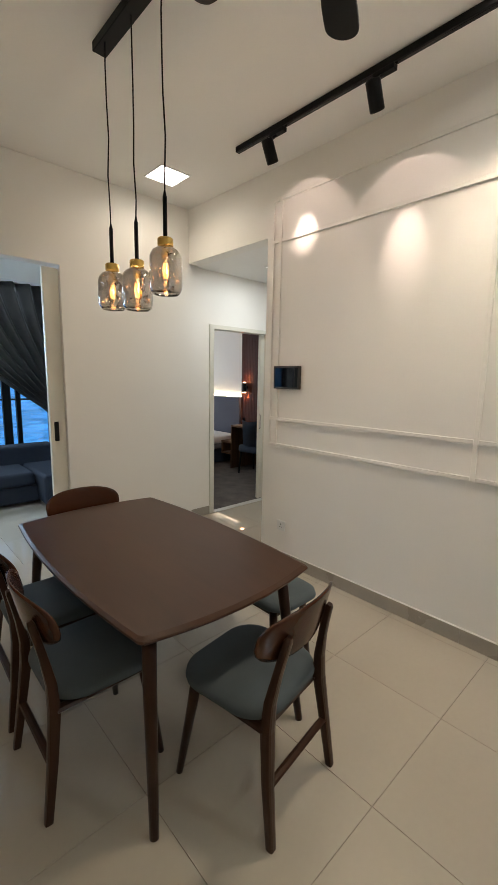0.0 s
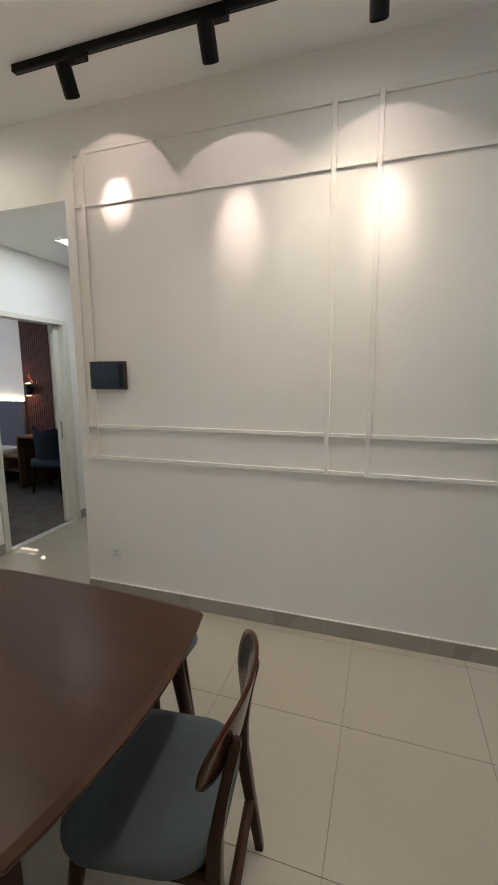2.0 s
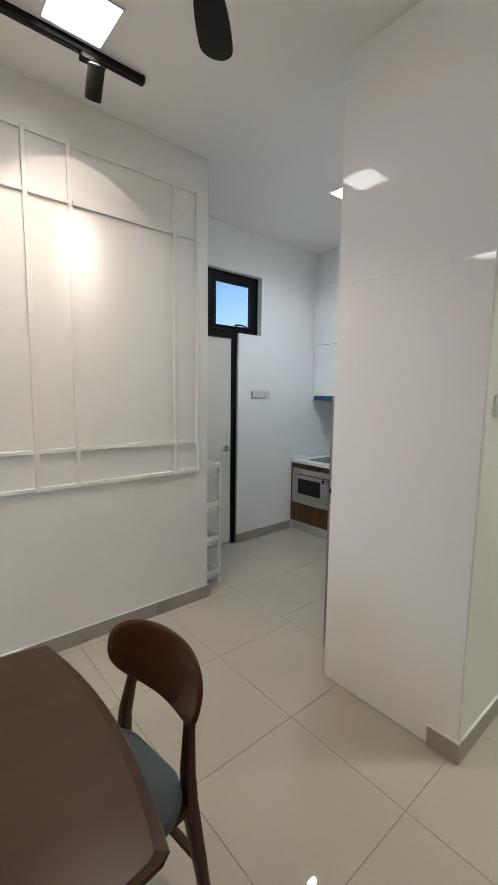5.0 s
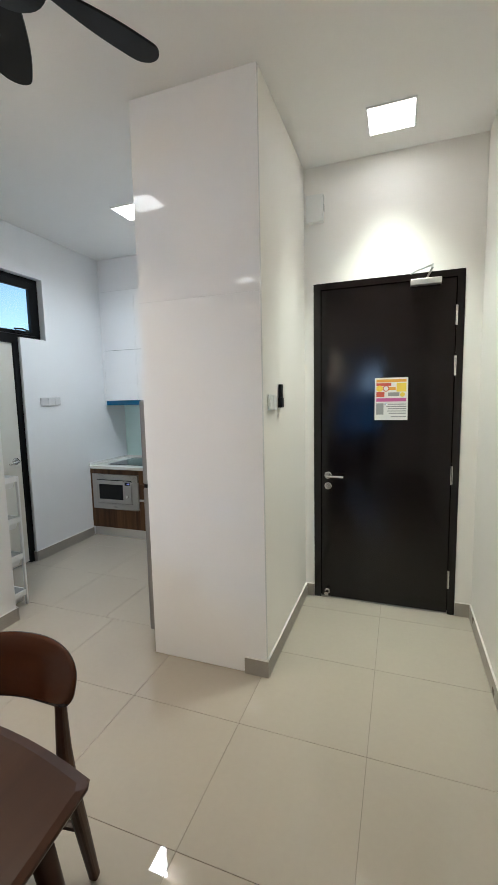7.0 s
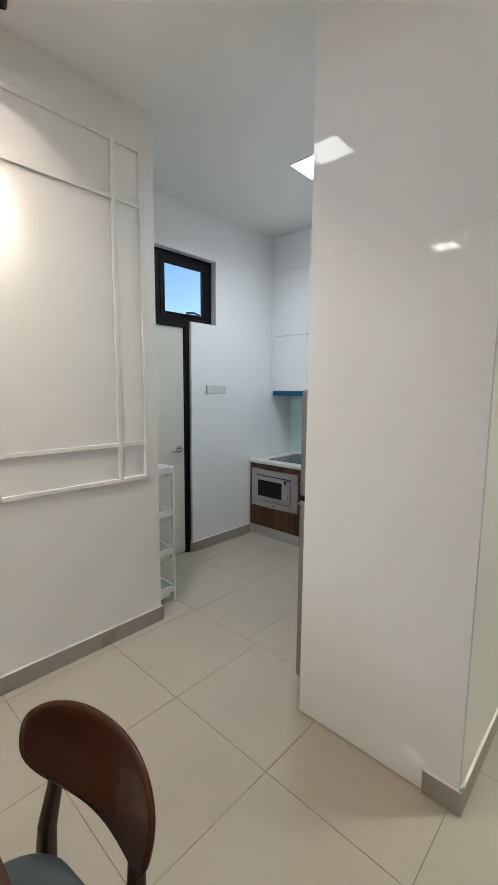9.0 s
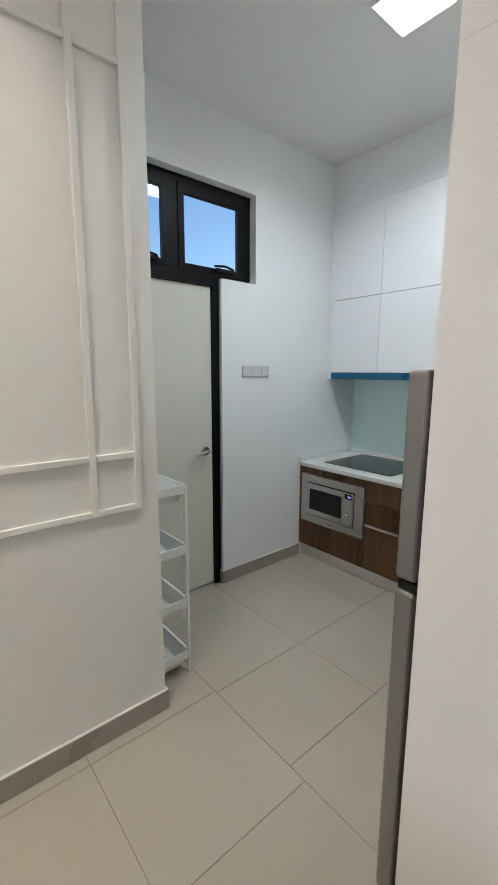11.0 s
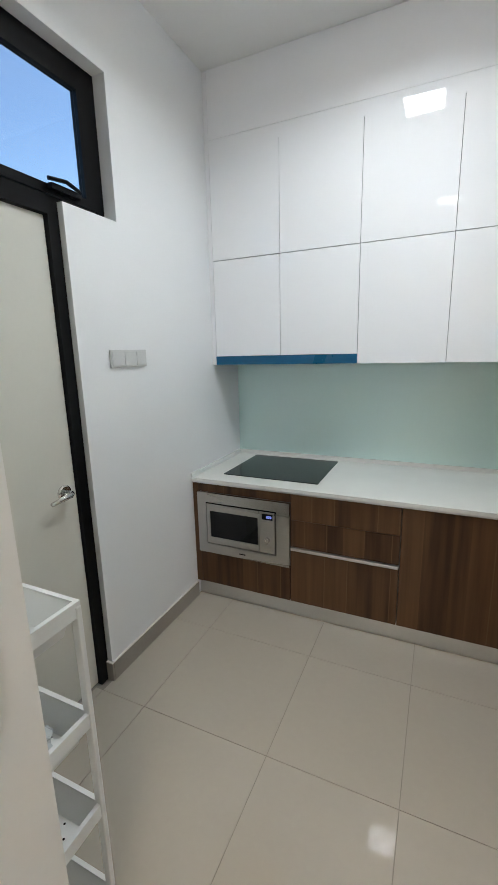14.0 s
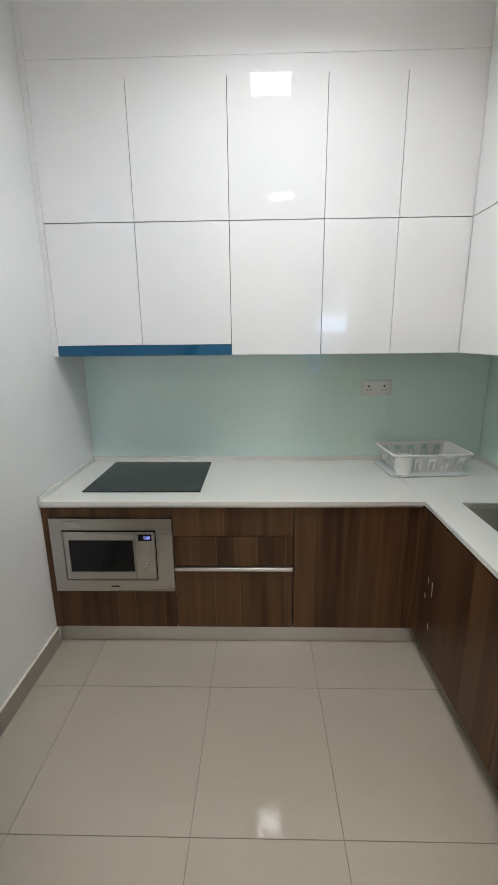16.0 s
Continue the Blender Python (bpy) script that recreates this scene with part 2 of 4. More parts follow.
def tube(pts, radii, segs=12, flat=1.0, bm=None, square=2.0):
    """A bar along a line of points with a radius at each; flat squeezes it along y; square over 2 gives it flat faces and soft corners."""
    bm = bm or bmesh.new()
    pts = [Vector(p) for p in pts]
    if not hasattr(radii, "__len__"):
        radii = [radii] * len(pts)
    rings = []
    for i, p in enumerate(pts):
        d = (pts[min(i + 1, len(pts) - 1)] - pts[max(i - 1, 0)]).normalized()
        ref = Vector((1, 0, 0)) if abs(d.x) < 0.8 else Vector((0, 1, 0))
        u = d.cross(ref).normalized()
        w = d.cross(u).normalized()
        rings.append([bm.verts.new(p + radii[i] * (abs(math.cos(a)) ** square + abs(math.sin(a)) ** square) ** (-1 / square) * (math.cos(a) * u * flat + math.sin(a) * w)) for a in (2 * math.pi * k / segs for k in range(segs))])
    for a, b in zip(rings, rings[1:]):
        for k in range(segs):
            bm.faces.new((a[k], a[(k + 1) % segs], b[(k + 1) % segs], b[k]))
    bm.faces.new(rings[0][::-1])
    bm.faces.new(rings[-1])
    return bm


def lathe(profile, segs=28, at=(0, 0, 0), bm=None, closed=True):
    bm = bm or bmesh.new()
    rings = [[bm.verts.new((at[0] + r * math.cos(2 * math.pi * k / segs), at[1] + r * math.sin(2 * math.pi * k / segs), at[2] + z)) for k in range(segs)] for r, z in profile]
    for a, b in zip(rings, rings[1:]):
        for k in range(segs):
            bm.faces.new((a[k], a[(k + 1) % segs], b[(k + 1) % segs], b[k]))
    if closed:
        bm.faces.new(rings[0][::-1])
        bm.faces.new(rings[-1])
    return bm


def slab(outline, layers, dome=0.0, bm=None):
    """A plate: the outline, drawn in by a share at each height. layers: (share, z)."""
    bm = bm or bmesh.new()
    cx = sum(p[0] for p in outline) / len(outline)
    cy = sum(p[1] for p in outline) / len(outline)
    rings = [[bm.verts.new((cx + (x - cx) * k, cy + (y - cy) * k, z)) for x, y in outline] for k, z in layers]
    n = len(outline)
    for a, b in zip(rings, rings[1:]):
        for k in range(n):
            bm.faces.new((a[k], a[(k + 1) % n], b[(k + 1) % n], b[k]))
    bm.faces.new(rings[0][::-1])
    if dome:
        c = bm.verts.new((cx, cy, layers[-1][1] + dome))
        for k in range(n):
            bm.faces.new((rings[-1][k], rings[-1][(k + 1) % n], c))
    else:
        bm.faces.new(rings[-1])
    return bm


def rounded(w, d, r, n=6, front=1.0, cx=0.0, cy=0.0):
    """A rounded rectangle w x d; front scales the width at +y."""
    out = []
    for sx, sy, a0 in ((1, 1, 0), (-1, 1, 90), (-1, -1, 180), (1, -1, 270)):
        for k in range(n + 1):
            a = radians(a0 + 90 * k / n)
            x = sx * (w / 2 - r) + r * math.cos(a)
            y = sy * (d / 2 - r) + r * math.sin(a)
            x *= 1 + (front - 1) * (y / d + 0.5)
            out.append((cx + x, cy + y))
    return out


def structure(name, bm, mat, label, category):
    return tagged(part(name, bm, mat), label, category, kind="structure")


# ---- structure: floor, walls, ceilings ----
H = 3.17
FX = 2.665
NY = 3.60
WX = -0.40
floor = structure("floor", boxes((WX - 0.2, 7.0, -3.2, 7.0, -0.12, -0.004)), GROUT, "beige polished tile floor with thin grey joints", "floor")
structure("ground", boxes((-400, 500, -400, 500, -62.0, -60.0)), material("far_ground", (0.07, 0.09, 0.07), 0.9, vary=0.4, scale=0.02, fine=0.3), "green and grey ground far below the flat", "ground")

# ceilings
structure("ceiling", boxes((WX - 0.2, 3.70, -2.95, NY + 0.12, H, H + 0.12)), CEILING, "plain white painted ceiling", "ceiling")
structure("ceiling_passage", boxes((FX + 0.13, 5.2, 2.40, 3.66, 2.67, 2.80)), CEILING, "lower white passage ceiling", "ceiling")
structure("ceiling_bedroom", boxes((2.62, 5.7, 3.78, 8.0, 2.80, 2.92)), CEILING, "white bedroom ceiling", "ceiling")
structure("ceiling_living", boxes((-2.2, 2.6, NY + 0.12, 6.9, 3.06, 3.18)), CEILING, "white living room ceiling", "ceiling")

# the panelled wall and the solid core behind it
structure("wall_panelled", boxes((FX, 3.42, -0.375, 2.487, 0, H)), PAINT, "cream panelled feature wall with raised mouldings", "wall")
structure("wall_header", boxes((FX + 0.002, FX + 0.13, 2.487, NY + 0.004, 2.67, H)), PAINT, "cream wall over the passage opening", "wall")
structure("wall_passage_end", boxes((5.0, 5.12, 2.3, 3.66, 0, 2.67), (3.42, 5.12, 2.28, 2.40, 0, 2.67)), PAINT, "white wall closing the passage", "wall")
# north wall of the dining room with the sliding door opening
structure("wall_north", boxes((WX, 0.42, NY, NY + 0.12, 0, H), (1.41, FX + 0.02, NY, NY + 0.12, 0, H), (0.42, 1.41, NY, NY + 0.12, 2.43, H)), PAINT, "cream dining wall with a wide opening to the living room", "wall")
# passage wall with the bedroom door
structure("wall_passage", boxes((FX + 0.02, 3.023, NY + 0.055, NY + 0.175, 0, H), (3.862, 5.12, NY + 0.055, NY + 0.175, 0, H), (3.023, 3.862, NY + 0.055, NY + 0.175, 2.08, H)), PAINT, "white passage wall around the bedroom door", "wall")
structure("wall_west", boxes((WX - 0.12, WX, -1.52, NY + 0.12, 0, H)), PAINT, "plain cream wall beside the entrance", "wall")
structure("wall_entrance", boxes((WX, -0.295, -1.52, -1.40, 0, H), (0.70, 0.90, -1.52, -1.40, 0, H), (-0.295, 0.70, -1.52, -1.40, 2.37, H)), PAINT, "cream wall around the entrance door", "wall")
structure("wall_column", boxes((0.768, 0.898, -1.40, -0.383, 0, H)), PAINT, "white wall end beside the tall cabinet panel", "wall")
structure("wall_kitchen_west", boxes((0.83, 0.95, -2.92, -1.52, 0, H)), PAINT_COOL, "white kitchen wall behind the sink", "wall")
structure("wall_kitchen_south", boxes((0.83, 3.55, -2.92, -2.80, 0, H)), PAINT_COOL, "white kitchen wall behind the hob", "wall")
# east wall with the yard door and the high window over it
structure("wall_kitchen_east", boxes((3.435, 3.56, -2.80, -1.588, 0, H), (3.435, 3.56, -1.588, -1.285, 0, 2.168), (3.435, 3.56, -1.588, -0.375, 2.75, H)), PAINT_COOL, "white kitchen wall with a door and high window", "wall")
structure("wall_core_east", boxes((3.42, 3.56, -0.375, 2.40, 0, H)), PAINT, "plain outer wall", "wall")

# bedroom and living room shells
structure("wall_bedroom_east", boxes((5.30, 5.42, 3.66, 8.0, 0, 2.85)), PAINT, "white bedroom wall behind the bed", "wall")
# The opening in this wall is assumed, to let the added bedroom lamp in.
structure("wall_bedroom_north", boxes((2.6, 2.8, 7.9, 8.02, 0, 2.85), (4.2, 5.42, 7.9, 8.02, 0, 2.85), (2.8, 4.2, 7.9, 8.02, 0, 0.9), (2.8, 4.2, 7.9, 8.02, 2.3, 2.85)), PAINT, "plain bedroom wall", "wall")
structure("wall_bedroom_west", boxes((2.60, 2.72, NY + 0.12, 8.02, 0, H)), PAINT, "plain wall between bedroom and living room", "wall")
structure("wall_living_west", boxes((-2.2, -2.08, NY + 0.12, 6.5, 0, H)), PAINT, "plain living room wall", "wall")
structure("wall_living_south", boxes((-2.2, WX, NY, NY + 0.12, 0, H)), PAINT, "plain living room wall", "wall")
structure("wall_living_north", boxes((-2.2, 2.6, 6.30, 6.42, 0, 0.45), (-2.2, 2.6, 6.30, 6.42, 2.72, H), (2.56, 2.6, 6.30, 6.42, 0.45, 2.80), (-2.2, -1.9, 6.30, 6.42, 0.45, 2.80)), PAINT, "living room wall around the large window", "wall")
structure("carpet", boxes((2.72, 5.30, NY + 0.10, 7.9, -0.003, 0.006)), CARPET, "dark brown bedroom carpet", "carpet")

# skirting
def skirting(rows):
    # White strip stands in for the light caught along the top edge.
    lit_edge = boxes(*[(r[0] + 0.0005, r[1] - 0.0005, r[2] + 0.0005, r[3] - 0.0005, r[5] + 0.0003, r[5] + 0.0055) for r in rows])
    ob = structure("baseboard", lit_edge, MOULD, "low beige tile skirting with a pale strip as its lit top edge", "skirting")
    for x0, x1, y0, y1, z0, z1 in rows:
        n = max(1, round(max(x1 - x0, y1 - y0) / 0.6))
        for k in range(n):
            a, b, c, d = x0, x1, y0, y1
            if x1 - x0 > y1 - y0:
                a, b = x0 + (x1 - x0) * k / n + 0.0006, x0 + (x1 - x0) * (k + 1) / n - 0.0006
            else:
                c, d = y0 + (y1 - y0) * k / n + 0.0006, y0 + (y1 - y0) * (k + 1) / n - 0.0006
            part("skirting_tile", box(a, b, c, d, z0, z1), SKIRT, ob)


skirting([(FX - 0.012, FX - 0.001, -0.375, 2.487, 0, 0.095), (FX - 0.012, 3.434, -0.387, -0.376, 0, 0.095)])
skirting([(FX + 0.021, 2.964, NY + 0.043, NY + 0.054, 0, 0.095), (3.932, 5.0, NY + 0.043, NY + 0.054, 0, 0.095)])
skirting([(1.47, FX + 0.02, NY - 0.012, NY - 0.001, 0, 0.095), (WX, 0.36, NY - 0.012, NY - 0.001, 0, 0.095)])
skirting([(WX + 0.001, WX + 0.012, -1.388, NY - 0.012, 0, 0.095)])
skirting([(0.756, 0.767, -1.388, -0.355, 0, 0.095), (0.756, 0.899, -0.382, -0.352, 0, 0.095)])
skirting([(0.70, 0.756, -1.399, -1.388, 0, 0.095), (WX + 0.012, -0.295, -1.399, -1.388, 0, 0.095)])
skirting([(3.423, 3.434, -2.09, -1.285, 0, 0.095), (3.423, 3.47, -1.284, -1.273, 0, 0.095)])

# raised mouldings on the feature wall
mould = structure("trim", boxes((FX - 0.001, FX + 0.001, 1.0, 1.01, 1.012, 1.02)), MOULD, "cream raised wall mouldings in a grid", "moulding")


def moulding(y0, y1, z0, z1):
    bm = box(FX - 0.015, FX - 0.0005, y0, y1, z0, z1, 0.0035, 3)
    part("moulding_strip", bm, MOULD, mould)


VERT = (2.42, 2.338, 0.79, 0.563, -0.103, -0.283)
for z in (2.922, 2.618, 1.228, 1.012):
    for a, b in zip(VERT, VERT[1:]):
        moulding(b + 0.0135, a - 0.0135, z - 0.013, z + 0.013)
for v in VERT:
    moulding(v - 0.0132, v + 0.0132, 0.999, 2.935)

# ---- ceiling lights ----
def panel_light(x, y, z, power, color, label, size=0.27, spread=180):
    t = thing("ceiling_light", label, "ceiling light", (x, y, z), group="square ceiling lights")
    h = size / 2
    part("frame", boxes((-h, h, -h, -h + 0.008, -0.010, -0.001), (-h, h, h - 0.008, h, -0.010, -0.001), (-h, -h + 0.008, -h + 0.008, h - 0.012, -0.010, -0.001), (h - 0.008, h, -h + 0.008, h - 0.012, -0.010, -0.001)), PLASTIC, t)
    part("diffuser", box(-h + 0.008, h - 0.012, -h + 0.008, h - 0.012, -0.008, -0.002), LIGHT_FACE, t, "glowing white diffuser")
    lamp = bpy.data.lights.new("panel_lamp", "AREA")
    lamp.shape, lamp.size, lamp.energy, lamp.color, lamp.spread = "SQUARE", size - 0.03, power, color, radians(spread)
    new("panel_lamp", lamp).matrix_basis = pose(x, y, z - 0.0115)


panel_light(2.137, 3.13, H, 2.6, PANEL_WARM, "lit square warm white ceiling panel light", 0.27, 150)
panel_light(2.095, 0.67, H, 7.6, PANEL_WARM, "lit square warm white ceiling panel light", 0.27, 112)
panel_light(2.27, -1.495, H, 10.2, PANEL_COOL, "lit square cool white kitchen panel light", 0.27, 150)
panel_light(0.168, -1.03, H, 6.4, (0.97, 1.0, 0.86), "lit square panel light over the entrance", 0.27, 78)
panel_light(3.35, 3.02, 2.67, 7.0, PANEL_COOL, "lit square cool passage panel light", 0.2)
# Unseen light, assumed from how bright the living room wall is.
panel_light(0.2, 4.8, 3.06, 7.0, PANEL_COOL, "assumed cool living room panel light, out of view")

# track with three spot heads
track = thing("track_light", "black ceiling track with three cylinder spotlights", "track light", (2.27, 1.36, H))
part("rail", box(-0.018, 0.018, -1.06, 1.06, -0.036, -0.001, 0.003), BLACK, track)
part("rail_slot", box(-0.006, 0.006, -1.05, 1.05, -0.0375, -0.034), BLACK_GLOSS, track)


def spot_head(y, aim_y, aim_z):
    y0 = y - 1.36
    part("adapter", box(-0.02, 0.02, y0 - 0.075, y0 + 0.045, -0.062, -0.036, 0.004), BLACK, track)
    part("stem", tube([(0, y0, -0.06), (-0.04, y0, -0.095), (-0.075, y0, -0.13)], 0.010), BLACK, track)
    top, way = Vector((-0.085, y0, -0.110)), Vector((0.45, 0, -0.90)).normalized()
    prof = [(0.012, 0.0), (0.034, 0.004), (0.0375, 0.01), (0.0375, 0.135), (0.034, 0.139), (0.031, 0.135), (0.031, 0.11), (0.004, 0.105)]
    bm = lathe(prof, 24)
    q = Vector((0, 0, 1)).rotation_difference(way).to_matrix().to_4x4()
    bm.transform(Matrix.Translation(top) @ q)
    part("spot_head", bm, BLACK, track, smooth=False)
    tip = Vector((2.27, 1.36, H)) + top + way * 0.145
    for nm, power, size, blend in (("spot_beam", SPOT_CORE, 30, 1.0), ("spot_spill", SPOT_SPILL, 90, 0.12)):
        lamp = bpy.data.lights.new(nm, "SPOT")
        lamp.energy, lamp.spot_size, lamp.spot_blend, lamp.shadow_soft_size = power, radians(size), blend, 0.008
        lamp.color = (1.0, 0.78, 0.71)
        ob = new(nm, lamp)
        ob.matrix_basis = look(tip, (FX, aim_y, aim_z))


SPOT_CORE, SPOT_SPILL = 19.0, 2.75
for y, ay, az in ((2.04, 2.10, 2.63), (1.29, 1.31, 2.39), (0.575, 0.515, 2.36)):
    spot_head(y, ay, az)

# ceiling fan
fan = thing("ceiling_fan", "black five-blade ceiling fan on a short rod", "ceiling fan", (1.10, 0.75, 2.74))
part("canopy", lathe([(0.02, 0.33), (0.05, 0.345), (0.065, 0.40), (0.065, 0.429)], 24), BLACK, fan)
part("rod", tube([(0, 0, 0.06), (0, 0, 0.36)], 0.0125), BLACK, fan)
part("motor_housing", lathe([(0.03, -0.06), (0.09, -0.045), (0.105, -0.01), (0.105, 0.03), (0.08, 0.06), (0.03, 0.075)], 28), BLACK, fan)
for k in range(5):
    a = radians(-43 + 72 * k)
    up = [(0.085 + 0.377 * f, 0.018 + 0.040 * math.sin(math.pi * min(1.0, f * 1.35) / 2)) for f in [s / 10 * 0.86 for s in range(11)]]
    tip = [(0.409 + 0.053 * math.sin(radians(q)), 0.058 * math.cos(radians(q))) for q in range(15, 166, 15)]
    pts = [(x, -w) for x, w in up] + [(x, -y) for x, y in tip] + [(x, w) for x, w in reversed(up)]
    bm = slab(pts, [(1, -0.004), (1, 0.004)])
    bm.transform(Matrix.Rotation(a, 4, "Z") @ Matrix.Rotation(radians(10), 4, "X"))
    part("blade", bm, BLACK, fan)

# pendant cluster
pend = thing("pendant_light", "three smoked glass pendants with brass caps over the table", "pendant light", (1.17, 1.87, H))
part("ceiling_bar", box(-0.035, 0.035, -0.33, 0.33, -0.045, -0.001, 0.004), BLACK, pend)


def pendant(x, y, bottom, cap, rod, seed):
    x, y, bottom, cap, rod = x - 1.17, y - 1.87, bottom - H, cap - H, rod - H
    rnd = random.Random(seed)
    mid = [(x + rnd.uniform(-0.005, 0.005), y + rnd.uniform(-0.005, 0.005), -0.045 + (rod + 0.045) * f) for f in (0.12, 0.3, 0.5, 0.7, 0.88)]
    part("cord", tube([(x, y, -0.04)] + mid + [(x, y, rod + 0.01)], 0.0035, 8), BLACK, pend)
    part("cord_grip", tube([(x, y, rod), (x, y, rod + 0.022)], [0.008, 0.004], 10), BLACK, pend)
    part("rod", tube([(x, y, cap), (x, y, rod)], 0.0095, 14), BLACK, pend)
    part("brass_cap", lathe([(0.012, cap + 0.002), (0.030, cap), (0.034, cap - 0.004), (0.034, cap - 0.034), (0.030, cap - 0.036)], 28, (x, y, 0)), BRASS, pend, "brushed brass cap")
    top = cap - 0.036
    h = top - bottom
    prof = [(0.031, 0.0), (0.045, -0.008), (0.060, -0.020), (0.070, -0.040), (0.073, -0.06), (0.073, -0.075), (0.073, -0.09), (0.073, -0.105), (0.073, -0.12), (0.073, -0.135), (0.073, -0.15), (0.0725, -(h - 0.03)), (0.066, -(h - 0.012)), (0.056, -h)]
    outer = [(r, z) for r, z in prof]
    inner = [(r - 0.0025, z) for r, z in prof][::-1]
    bm = lathe(outer + inner, 64, (x, y, top), closed=False)
    dents = [(rnd.uniform(0, 6.28), rnd.uniform(-h * 0.85, -h * 0.3)) for _ in range(8)]
    for v in bm.verts:
        r = Vector((v.co.x - x, v.co.y - y, 0))
        an = math.atan2(r.y, r.x)
        for da, dz in dents:
            d = math.hypot(((an - da + math.pi) % (2 * math.pi) - math.pi) * 0.073, v.co.z - top - dz)
            if d < 0.030:
                k = 0.020 * math.cos(d / 0.030 * math.pi / 2) ** 2
                v.co -= r.normalized() * k
    sh = part("glass_shade", bm, SMOKE, pend, "smoked dimpled glass shade", smooth=True)
    part("lamp_holder", lathe([(0.018, top - 0.004), (0.018, top - 0.05), (0.014, top - 0.055)], 18, (x, y, 0)), BRASS, pend)
    bulb = part("bulb", lathe([(0.012, top - 0.054), (0.018, top - 0.075), (0.0215, top - 0.10), (0.0215, top - 0.125), (0.014, top - 0.15), (0.003, top - 0.157)], 20, (x, y, 0)), AMBER, pend, "amber filament bulb", smooth=True)
    bm = bmesh.new()
    for k in range(4):
        a = radians(45 + 90 * k)
        c, s = 0.008 * math.cos(a), 0.008 * math.sin(a)
        tube([(x + c * 0.5, y + s * 0.5, top - 0.070), (x + c, y + s, top - 0.10), (x + c * 0.5, y + s * 0.5, top - 0.132)], 0.0030, 6, bm=bm)
    part("filament", bm, FILAMENT, bulb)
    sh.visible_shadow = False
    bulb.visible_shadow = False
    glow = bpy.data.lights.new("pendant_bulb_light", "POINT")
    glow.energy, glow.color, glow.shadow_soft_size = 6.0, (1.0, 0.78, 0.56), 0.010
    new("pendant_bulb_light", glow).matrix_basis = pose(1.17 + x, 1.87 + y, H + top - 0.10)


pendant(1.155, 2.10, 1.902, 2.127, 2.298, 3)
pendant(1.173, 1.873, 1.879, 2.108, 2.277, 5)
pendant(1.190, 1.645, 1.925, 2.162, 2.332, 8)


# ---- dining set ----
def bowed(x0, x1, y0, y1, bx, by, n=12, r=0.03):
    """A rectangle whose sides bow outwards, with small round corners."""
    out = []
    def side(a, b, nx, ny, bow):
        for k in range(n):
            f = 0.012 + 0.976 * k / (n - 1)
            k2 = 4 * f * (1 - f)
            out.append((a[0] + (b[0] - a[0]) * f + nx * bow * k2, a[1] + (b[1] - a[1]) * f + ny * bow * k2))
    side((x0, y0), (x1, y0), 0, -1, by)
    side((x1, y0), (x1, y1), 1, 0, bx)
    side((x1, y1), (x0, y1), 0, 1, by)
    side((x0, y1), (x0, y0), -1, 0, bx)
    return out


table = thing("dining_table", "dark brown wooden dining table with bowed edges", "table", (1.125, 1.745, 0))
top = slab(bowed(-0.41, 0.415, -0.69, 0.695, 0.045, 0.052), [(0.93, 0.712), (0.972, 0.717), (0.997, 0.732), (1.0, 0.737), (0.996, 0.742), (0.965, 0.747)])
part("tabletop", top, TABLE_WOOD, table)
part("apron", boxes((-0.33, 0.33, -0.56, -0.54, 0.645, 0.713), (-0.33, 0.33, 0.54, 0.56, 0.645, 0.713), (-0.35, -0.33, -0.56, 0.56, 0.645, 0.713), (0.33, 0.35, -0.56, 0.56, 0.645, 0.713)), CHAIR_WOOD, table)
for sx in (-1, 1):
    for sy in (-1, 1):
        part("leg", tube([(sx * 0.33, sy * 0.60, 0.713), (sx * 0.345, sy * 0.625, 0.50), (sx * 0.379, sy * 0.695, 0.0)], [0.026, 0.0245, 0.0165], 16), CHAIR_WOOD, table, smooth=True)


def backrest():
    """A curved plywood shield: wide at the top, drawn in at the bottom."""
    bm = bmesh.new()
    rings_n, segs = 9, 56
    sides = []
    for off in (-0.0065, 0.0065):
        rows = []
        for r in range(rings_n + 1):
            f = (r / rings_n) ** 0.8
            row = []
            for k in range(segs if r else 1):
                a = 2 * math.pi * k / segs
                c, s = math.cos(a), math.sin(a)
                m = f / (abs(c) ** 2.7 + abs(s) ** 2.7) ** (1 / 2.7)
                uu, vv = m * c, m * s
                x = uu * (0.240 - 0.010 * (1 - vv))
                z = 0.727 + vv * 0.102 + 0.012 * (1 - uu * uu) * max(0.0, -vv)
                y = -0.259 + 0.060 * uu * uu - 0.22 * (z - 0.730) + off * (1 - 0.35 * f ** 8)
                row.append(bm.verts.new((x, y, z)))
            rows.append(row)
        for r in range(1, rings_n):
            for k in range(segs):
                bm.faces.new((rows[r][k], rows[r][(k + 1) % segs], rows[r + 1][(k + 1) % segs], rows[r + 1][k]))
        for k in range(segs):
            bm.faces.new((rows[0][0], rows[1][k], rows[1][(k + 1) % segs]))
        sides.append(rows[-1])
    a, b = sides
    for k in range(segs):
        bm.faces.new((a[k], a[(k + 1) % segs], b[(k + 1) % segs], b[k]))
    return bm


